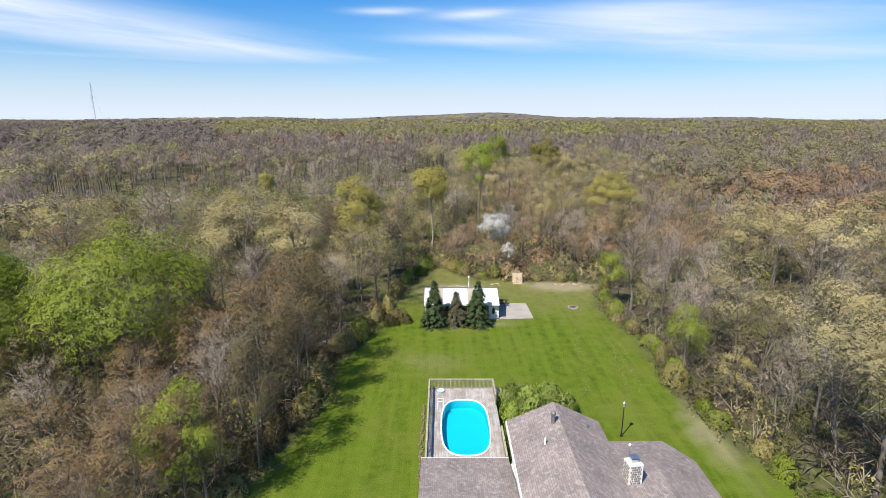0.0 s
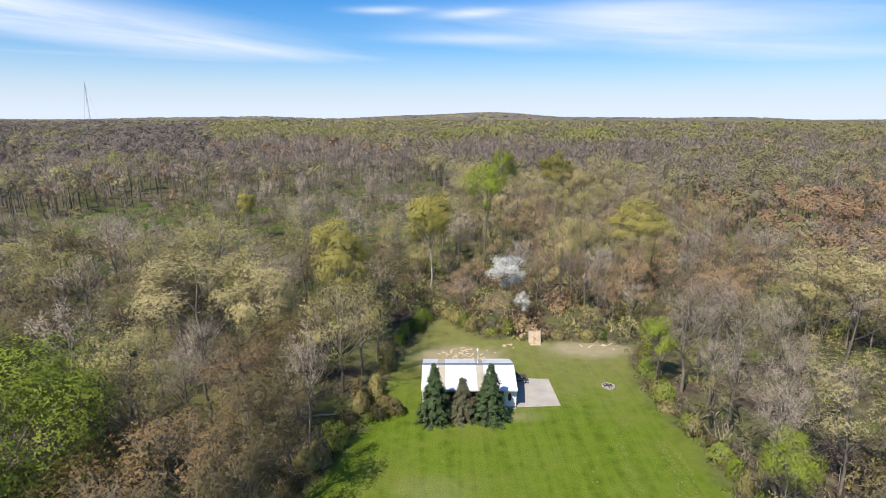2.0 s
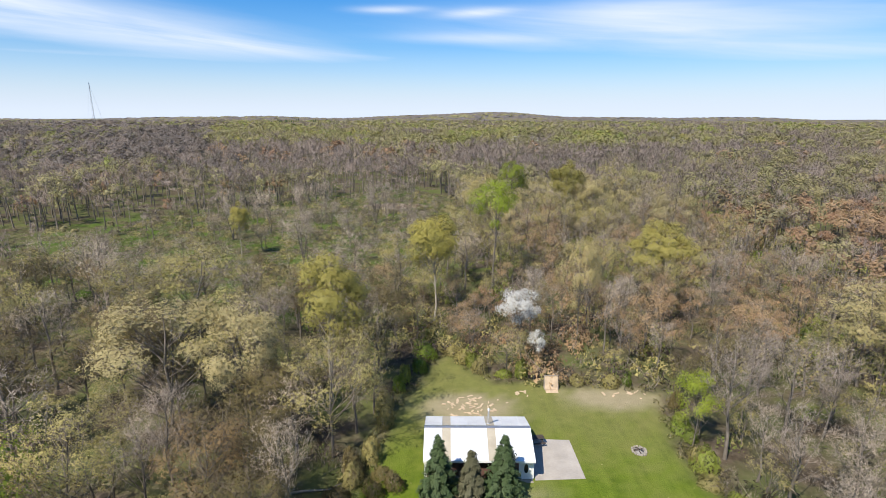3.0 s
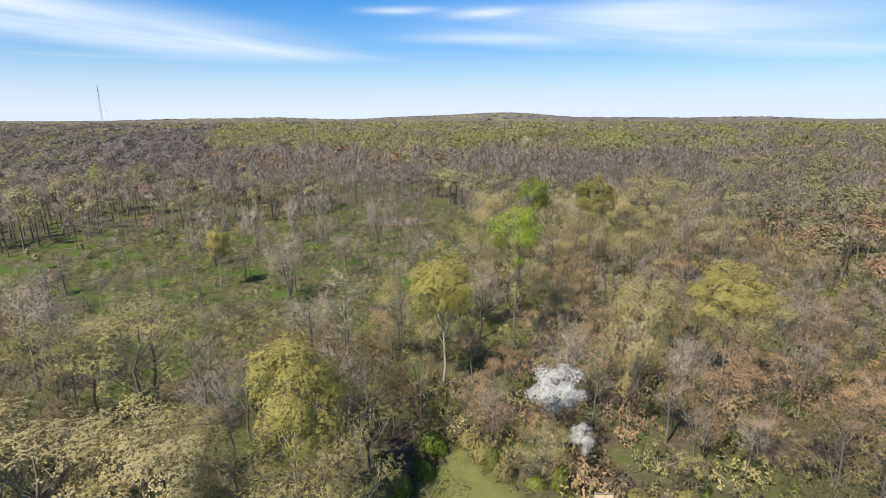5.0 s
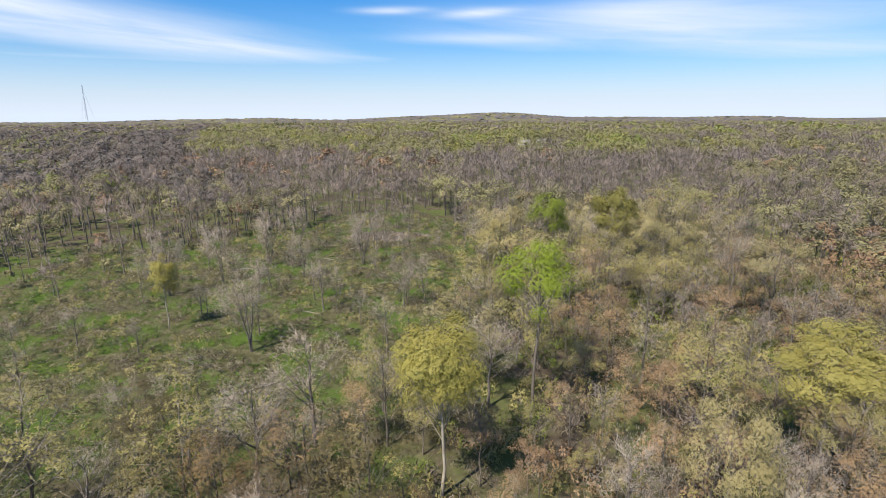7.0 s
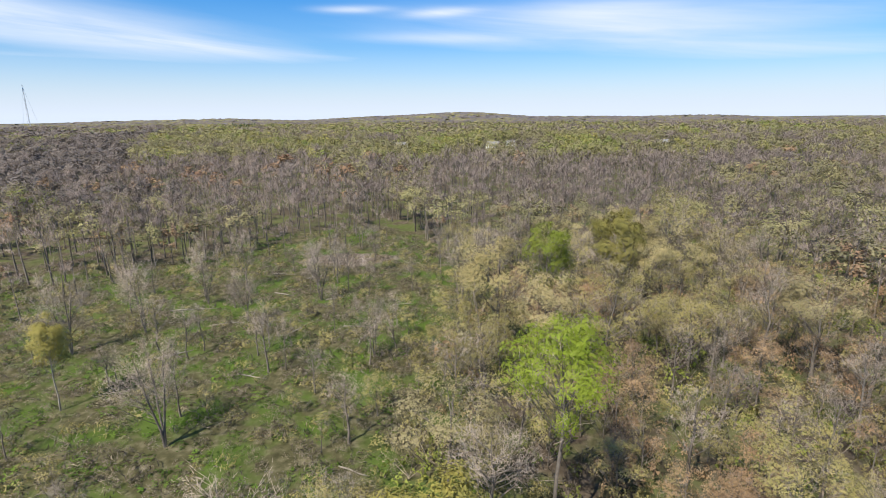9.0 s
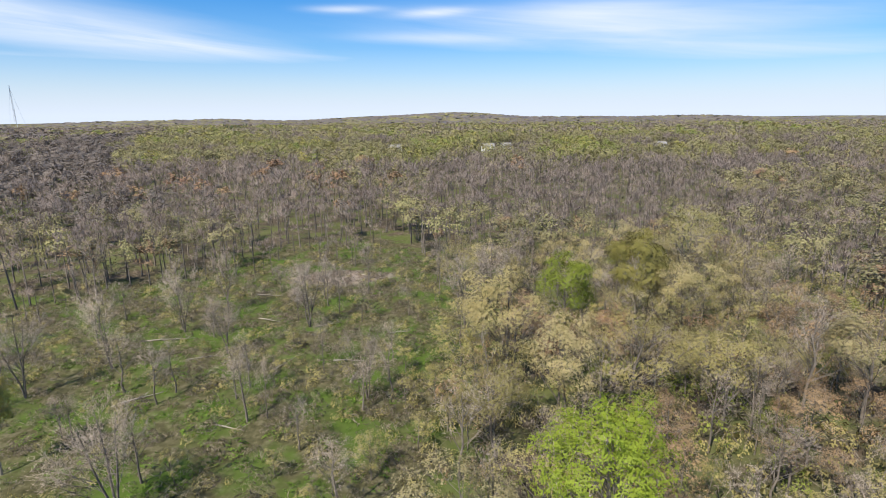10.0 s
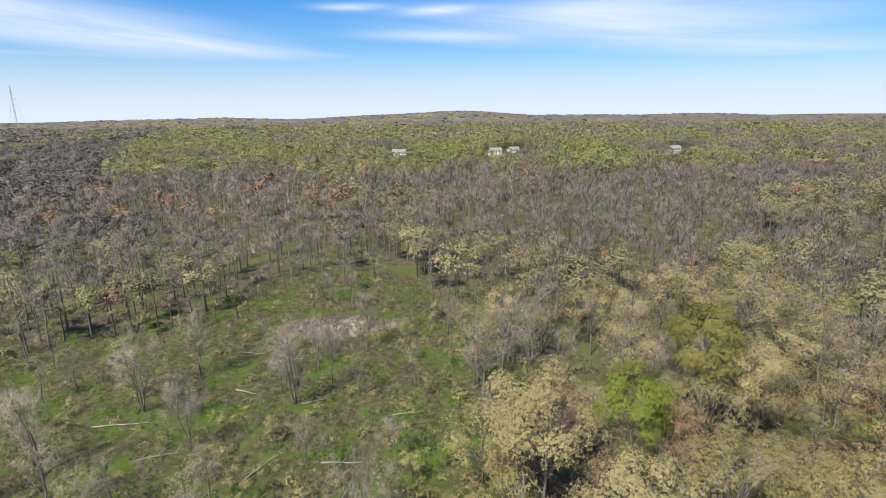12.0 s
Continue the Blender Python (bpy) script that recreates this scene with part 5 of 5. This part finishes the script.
# garden bed beside the deck
PALESTONE = surface("pale_border_stone", (0.34, 0.30, 0.25), 0.9, var=0.35, big=2, fine=14)
EDGESTONE = surface("brown_border_stone", (0.20, 0.16, 0.11), 0.9, var=0.35, big=2, fine=14)
edge_rock = finish(boxed(-0.5, 0.5, -0.5, 0.5, -0.5, 0.5, bevel=0.2), "stone", EDGESTONE)
border = empty("stone_border", "row of brown stones along the deck", "border", m=pose(0, 0, 0))
rock = finish(boxed(-0.5, 0.5, -0.5, 0.5, -0.5, 0.5, bevel=0.2), "stone", PALESTONE)
for k in range(34):
    y = 34.6 + k * 0.33
    shared("stone", edge_rock, border, Matrix.LocRotScale((DX0 - 0.45 + rng.normal(0, 0.06), y, float(land(0, y)) + 0.06), Euler((0, 0, rng.uniform(0, 3))), (rng.uniform(0.14, 0.3), rng.uniform(0.14, 0.32), rng.uniform(0.12, 0.22))))

# ---- yard lamp ----
lz = float(land(15.7, 40.5))
lamp = empty("yard_lamp", "tall black lamp post with lantern on the lawn", "lamp post", m=pose(15.7, 40.5, lz))
part("pole", rod(bmesh.new(), (0, 0, -0.1), (0, 0, 2.9), 0.055, 0.04), BLACK, lamp)
part("base", rod(bmesh.new(), (0, 0, 0), (0, 0, 0.25), 0.12, 0.08), BLACK, lamp)
lantern = part("lantern", rod(bmesh.new(), (0, 0, 2.9), (0, 0, 3.25), 0.09, 0.15, 6), surface("frosted_lantern_glass", (0.42, 0.38, 0.24), 0.3, var=0.1), lamp)
part("lantern_roof", rod(bmesh.new(), (0, 0, 3.25), (0, 0, 3.42), 0.2, 0.03, 6), DARKMETAL, lantern)

# ---- barn ----
bz = float(land(2.6, 70)) - 0.02
ROOFMETAL = surface("white_painted_roof_metal", (0.70, 0.71, 0.74), 0.42, 0.15, 0.12, 0.35, 5.0, 0.1)
TANPANEL = surface("tan_translucent_panel", (0.42, 0.37, 0.29), 0.5, 0.0, 0.2, 0.6, 6)
BARNWALL = surface("dark_red_brown_barn_siding", (0.16, 0.085, 0.065), 0.75, var=0.3, big=0.8, fine=9)
DARKGLASS = surface("dark_window_glass", (0.02, 0.022, 0.025), 0.1, var=0.2, bump=0)
barn = empty("barn", "small barn with white metal roof and white entrance door", "barn", m=pose(0, 0, bz))
BX0, BX1, BY0, BY1 = -2.5, 7.75, 68.5, 74.7
part("wall", boxed(BX0, BX1, BY0, BY0 + 0.15, 0, 2.35), BARNWALL, barn, "dark front wall")
part("wall", boxed(BX0, BX1, BY1 - 0.15, BY1, 0, 2.35), BARNWALL, barn)
for x in (BX0, BX1 - 0.15):
    bm = bmesh.new()
    prism(bm, [(BY0 + 0.152, 0), (BY1 - 0.152, 0), (BY1 - 0.152, 2.38), (71.6, 3.38), (BY0 + 0.152, 2.38)], x, x + 0.15)
    for v in bm.verts:
        v.co = Vector((v.co.z, v.co.x, v.co.y))
    part("gable_wall", bm, BARNWALL, barn)
EF, EB, RY = (67.95, 2.36), (75.25, 2.36), (71.6, 3.55)
cols = np.linspace(BX0 - 0.12, BX1 + 0.05, 13)
for k in range(12):
    x0, x1 = cols[k] + 0.002, cols[k + 1] - 0.002
    mt = TANPANEL if k in (2, 7) else ROOFMETAL
    w = (x1 - x0)
    if k in (2, 7):
        x1 = x0 + w
    for (ya, za), (yb, zb) in ((EF, RY), (RY, EB)):
        part("roof_panel", slab(bmesh.new(), [(x0, ya, za), (x1, ya, za), (x1, yb, zb), (x0, yb, zb)], 0.05), mt, barn, "tan translucent panel" if mt is TANPANEL else "")
    if k:
        rb = bmesh.new()
        for (ya, za), (yb, zb) in ((EF, RY), (RY, EB)):
            slab(rb, [(x0 - 0.025, ya, za + 0.035), (x0 + 0.02, ya, za + 0.035), (x0 + 0.02, yb, zb + 0.035), (x0 - 0.025, yb, zb + 0.035)], 0.03)
        part("roof_rib", rb, ROOFMETAL, barn)
part("ridge_cap", slab(slab(bmesh.new(), [(BX0 - 0.12, 71.4, 3.53), (BX1 + 0.05, 71.4, 3.53), (BX1 + 0.05, 71.6, 3.6), (BX0 - 0.12, 71.6, 3.6)], 0.02), [(BX0 - 0.12, 71.6, 3.6), (BX1 + 0.05, 71.6, 3.6), (BX1 + 0.05, 71.8, 3.53), (BX0 - 0.12, 71.8, 3.53)], 0.02), METAL, barn)
part("fascia", boxed(BX0 - 0.12, BX1 + 0.05, 67.9, 67.94, 2.16, 2.36), TRIM, barn, "white eave board")
part("corner_board", boxed(BX0 - 0.02, BX0 + 0.2, BY0 - 0.03, BY0 - 0.003, 0, 2.3), TRIM, barn)
part("entrance_wall", boxed(6.35, BX1 + 0.02, BY0 - 0.05, BY0 - 0.004, 0, 2.3), TRIM, barn, "white entrance wall")
door = part("door", boxed(6.55, 7.5, BY0 - 0.09, BY0 - 0.052, 0.05, 2.1, bevel=0.01), TRIM, barn, "white door with dark oval window")
ov = bmesh.new()
bmesh.ops.create_cone(ov, cap_ends=True, segments=24, radius1=1, radius2=1, depth=1, matrix=Matrix.Translation((7.03, BY0 - 0.1, 1.2)) @ Matrix.Rotation(radians(90), 4, "X") @ Matrix.Diagonal((0.2, 0.5, 0.03, 1)))
part("door_window", ov, DARKGLASS, door, "dark oval glass")
hb = bmesh.new()
bmesh.ops.create_uvsphere(hb, u_segments=8, v_segments=6, radius=0.04, matrix=Matrix.Translation((7.4, BY0 - 0.13, 1.0)))
part("door_handle", hb, METAL, door)
part("threshold", boxed(6.4, 7.7, BY0 - 0.6, BY0 - 0.1, -0.05, 0.06), PALESTONE, barn)
pipe = part("stove_pipe", rod(bmesh.new(), (3.75, 72.6, 3.1), (3.75, 72.6, 4.75), 0.09, sides=12), METAL, barn, "galvanised stove pipe")
part("pipe_cap", rod(bmesh.new(), (3.75, 72.6, 4.8), (3.75, 72.6, 4.95), 0.17, 0.05, 12), METAL, pipe)
part("flashing", rod(bmesh.new(), (3.75, 72.6, 3.15), (3.75, 72.6, 3.35), 0.25, 0.1, 12), METAL, pipe)

CONCRETE = surface("pale_concrete", (0.37, 0.335, 0.30), 0.9, var=0.2, big=0.5, fine=8)
patio = empty("patio", "pale concrete slab beside the barn", "patio", kind="structure", m=pose(0, 0, bz))
part("slab", prism(bmesh.new(), [(7.9, 68.2), (12.7, 68.5), (12.5, 74.5), (7.9, 74.7)], -0.1, 0.07), CONCRETE, patio)


def picnic_table(x, y, turn):
    t = empty("picnic_table", "dark wooden picnic table on the concrete slab", "table", m=pose(x, y, bz + 0.07, 0, 0, turn))
    for k in range(4):
        part("top_board", boxed(-0.8, 0.8, -0.36 + 0.185 * k, -0.2 + 0.185 * k, 0.71, 0.75), DARKWOOD, t)
    for s in (-1, 1):
        part("bench", boxed(-0.8, 0.8, s * 0.68 - 0.12, s * 0.68 + 0.12, 0.41, 0.45), DARKWOOD, t)
        part("brace", boxed(s * 0.6 - 0.03, s * 0.6 + 0.03, -0.7, 0.7, 0.36, 0.41), DARKWOOD, t)
        for w in (-1, 1):
            part("leg", rod(bmesh.new(), (s * 0.6, w * 0.5, 0), (s * 0.6, w * 0.22, 0.71), 0.045, sides=4), DARKWOOD, t)


DARKWOOD = surface("dark_stained_wood", (0.07, 0.055, 0.045), 0.7, var=0.3, big=2, fine=14)
picnic_table(8.9, 73.9, 8)

# ---- far end of the yard ----
TANWOOD = surface("fresh_tan_lumber", (0.55, 0.42, 0.29), 0.8, var=0.25, big=1.5, fine=13)
sz = float(land(12.8, 85.6))
rack = empty("wood_rack", "open wooden rack with tan boards at the wood's edge", "wood rack", m=Matrix.LocRotScale((12.75, 85.3, sz), None, (0.86, 0.86, 0.8)))
for x in (-1.0, 1.0):
    part("post", boxed(x - 0.05, x + 0.05, 0.75, 0.85, -0.1, 2.15), GREYWOOD, rack)
    part("side_rail", rod(bmesh.new(), (x, 0.1, 0.1), (x, 0.8, 1.95), 0.05, sides=4), GREYWOOD, rack)
for k in range(5):
    f0, f1 = k / 5, k / 5 + 0.185
    part("board", slab(bmesh.new(), [(-0.95, 0.1 + 0.7 * f0, 0.12 + 1.9 * f0), (0.95, 0.1 + 0.7 * f0, 0.12 + 1.9 * f0), (0.95, 0.1 + 0.7 * f1, 0.12 + 1.9 * f1), (-0.95, 0.1 + 0.7 * f1, 0.12 + 1.9 * f1)], 0.05), TANWOOD, rack)
part("top_rail", boxed(-1.05, 1.05, 0.74, 0.86, 2.1, 2.2), GREYWOOD, rack)
part("ground_board", boxed(-0.9, 0.9, -0.7, 0.05, 0.0, 0.06), TANWOOD, rack)

fp = float(land(19.3, 72.8))
pit = empty("fire_pit", "ring of pale stones round ash and charred sticks", "fire pit", m=pose(19.3, 72.8, fp))
rng = np.random.default_rng(8)
for k in range(15):
    a = 2 * math.pi * k / 15
    shared("stone", rock, pit, Matrix.LocRotScale((0.72 * math.cos(a) + rng.normal(0, 0.05), 0.72 * math.sin(a), 0.07), Euler((0, 0, a)), (0.22, rng.uniform(0.18, 0.34), rng.uniform(0.15, 0.28))))
part("ash", rod(bmesh.new(), (0, 0, 0.0), (0, 0, 0.05), 0.75, sides=18), surface("grey_ash", (0.30, 0.28, 0.26), 0.95, var=0.4, big=3, fine=20), pit)
for k in range(6):
    a = rng.uniform(0, 6.28)
    part("stick", rod(bmesh.new(), (0.6 * math.cos(a), 0.6 * math.sin(a), 0.08), (-0.4 * math.cos(a + 0.5), -0.4 * math.sin(a + 0.5), 0.25), 0.05, 0.03, 6), DARKWOOD, pit)

board_mesh = finish(boxed(-0.5, 0.5, -0.5, 0.5, 0.0, 1.0, bevel=0.03), "scrap", TANWOOD)
for k in range(64):
    if k < 48:
        x, y = rng.normal(2.0, 1.9), rng.normal(81.3, 1.2)
    elif k < 57:
        x, y = rng.normal(20.8, 1.4), rng.normal(84.3, 0.6)
    else:
        x, y = rng.normal(8.5, 1.6), rng.normal(84.0, 0.9)
    sc = shared("scrap_board", board_mesh, None, Matrix.LocRotScale((x, y, float(land(x, y)) + 0.0), Euler((0, 0, rng.uniform(0, 3.14))), (rng.uniform(0.15, 0.9), rng.uniform(0.1, 0.3), rng.uniform(0.03, 0.1))))
    tagged(sc, "piece of pale cut wood lying on the grass", "scrap wood", "scrap wood on the grass")


# ---- fallen logs on the marsh and in the wood ----
def log(x, y, length, turn, r, stub=True):
    t = empty("fallen_log", "bleached fallen trunk with broken stubs on the ground", "log", "fallen logs", m=pose(x, y, float(land(x, y)) + r * 0.9, 0, 0, turn))
    v, f = tube([(0, 0, 0), (length * 0.35, 0.06, 0.05), (length * 0.7, -0.05, 0.02), (length, 0.1, -0.05)], [r, r * 0.85, r * 0.6, r * 0.25], 7)
    new("trunk", mesh_np("trunk", v, f, [DEAD])).parent = t
    for k in range(3 if stub else 0):
        q = rng.uniform(0.3, 0.95) * length
        a = rng.uniform(-0.9, 0.9)
        v, f = tube([(q, 0, 0), (q + 0.4, 0.5 * a, 0.35), (q + 0.9, 1.1 * a, 0.55)], [r * 0.4, r * 0.25, r * 0.08], 4)
        new("branch", mesh_np("branch", v, f, [DEAD])).parent = t


for x, y, length, turn, r in ((-16.5, 175.5, 5.5, -4, 0.16), (-22, 190.5, 5, 20, 0.15), (-26, 172, 6, 60, 0.12), (-41, 178, 5, 15, 0.14), (-52, 186, 9, 5, 0.15), (-34, 196, 5, -25, 0.13),
                              (-13, 168, 4, 75, 0.12), (-45, 165, 6, 30, 0.14), (-30, 158, 5, -20, 0.12), (-8, 186, 5, 8, 0.11), (-29, 206, 5, 10, 0.18), (-38, 210, 6, -10, 0.15), (-14, 57, 4, 20, 0.14),
                              (-18, 49, 6, 25, 0.16), (-15, 66, 5, 10, 0.13), (-21, 62, 6, 15, 0.12), (-30, 128, 6, 40, 0.12), (-12, 136, 4, -30, 0.1)):
    log(x, y, length, turn, r)


# ---- far houses and the radio mast ----
FARLAWN = surface("far_mown_grass", (0.16, 0.21, 0.045), 0.9, var=0.3, big=0.1, fine=0.9, bump=0)
FARROOF = surface("grey_far_roof", (0.30, 0.29, 0.28), 0.8)
for hx, hy, w in FAR_HOUSES:
    z = float(land(hx, hy))
    h = empty("farmhouse", "pale house with grey gable roof among the far trees", "house", "far houses", m=pose(hx, hy, z, 0, 0, 8 if hx > 0 else -6))
    part("wall", boxed(-w / 2, w / 2, -4, 4, -0.5, 5.6), SIDING, h)
    part("roof", slab(bmesh.new(), [(-w / 2 - 0.4, -4.5, 5.5), (w / 2 + 0.4, -4.5, 5.5), (w / 2 + 0.4, 0, 8.2), (-w / 2 - 0.4, 0, 8.2)], 0.2), FARROOF, h)
    part("roof", slab(bmesh.new(), [(-w / 2 - 0.4, 0, 8.2), (w / 2 + 0.4, 0, 8.2), (w / 2 + 0.4, 4.5, 5.5), (-w / 2 - 0.4, 4.5, 5.5)], 0.2), FARROOF, h)
    for k in (-0.3, 0.0, 0.3):
        for z0 in (1.0, 3.6):
            part("window", boxed(k * w - 0.6, k * w + 0.6, -4.06, -4.003, z0, z0 + 1.3), DARKGLASS, h)
    yard = prism(bmesh.new(), [(hx - 15, hy - 38), (hx + 14, hy - 34), (hx + 17, hy + 8), (hx - 13, hy + 10)], z - 0.6, z + 0.12)
    tagged(part("yard", yard, FARLAWN), "mown green yard round a far house", "lawn", kind="structure")
mx, my = -950, 1475
mz = float(land(mx, my))
mast = empty("radio_mast", "tall thin guyed radio mast on the skyline", "mast", m=pose(mx, my, mz))
legs = [(1.1 * math.cos(a), 1.1 * math.sin(a)) for a in (0, 2.094, 4.189)]
for k, (x, y) in enumerate(legs):
    part("leg", rod(bmesh.new(), (x, y, 0), (x, y, 116), 0.22, sides=5), METAL, mast)
lat = bmesh.new()
for lev in range(28):
    for k in range(3):
        a, b = legs[k], legs[(k + 1) % 3]
        rod(lat, (*a, lev * 4.1), (*b, lev * 4.1 + 4.1), 0.1, sides=3)
part("lattice", lat, METAL, mast)
for a in (0.3, 2.4, 4.5):
    for top in (110,):
        part("guy_wire", rod(bmesh.new(), (0, 0, top), (22 * math.cos(a), 22 * math.sin(a), 0), 0.18, sides=3), METAL, mast)


# ---- clippings and weeds left on the lawn ----
LEAF["straw"] = leafage("dry_clippings", (0.30, 0.30, 0.10), (0.38, 0.36, 0.14), 0.2, 0.2)
LEAF["tall_grass"] = leafage("uncut_grass", (0.15, 0.18, 0.04), (0.33, 0.31, 0.12), 0.3, 0.4)
rng = np.random.default_rng(77)
pts = []
for x0, y0, x1, y1, n in ((14.5, 47, 17.5, 64, 160), (18.5, 46, 21.0, 62, 220), (20.3, 48, 21.8, 60, 140), (12.5, 50, 13.5, 58, 30), (-7, 47, -2.5, 57, 40), (-11.5, 36, -8.5, 47, 40)):
    for k in range(n):
        t = rng.random()
        pts.append((x0 + (x1 - x0) * t + rng.normal(0, 0.3), y0 + (y1 - y0) * t + rng.normal(0, 0.2)))
for k in range(260):
    x, y = rng.uniform(-12, 24), rng.uniform(36, 86)
    if float(signed(np.array([x]), np.array([y]), LAWN)[0]) > 1 and not (-2.5 < x < 19 and y < 47) and not (-3.5 < x < 13.5 and 65 < y < 76):
        pts.append((x, y))
pts = np.array(pts)
at = np.stack([pts[:, 0], pts[:, 1], land(pts[:, 0], pts[:, 1]) + 0.05], 1)
v, f, nrm = stars(rng, at, np.tile([0, 0, 2.0], (len(at), 1)), 0.07, 0.3)
tagged(new("grass_clippings", mesh_np("grass_clippings", v, f, [LEAF["straw"]], normals=nrm)), "pale dry clippings and weeds on the mown lawn", "clippings", kind="stuff")

# taller uncut grass tufts along the lawn's edge
rows = []
tx, ty = rng.uniform(-20, 34, 6000), rng.uniform(26, 98, 6000)
for x, y, a in zip(tx, ty, signed(tx, ty, LAWN)):
    if -1.8 < a < 0.5:
        rows.append((x, y, rng.uniform(0.25, 0.6), rng.uniform(0.8, 1.6), rng.uniform(0, 6)))
undergrowth("uncut_grass", "uncut tufts of grass along the lawn's edge", "tall_grass", rows, 22, 0.3, 0.07, 90)
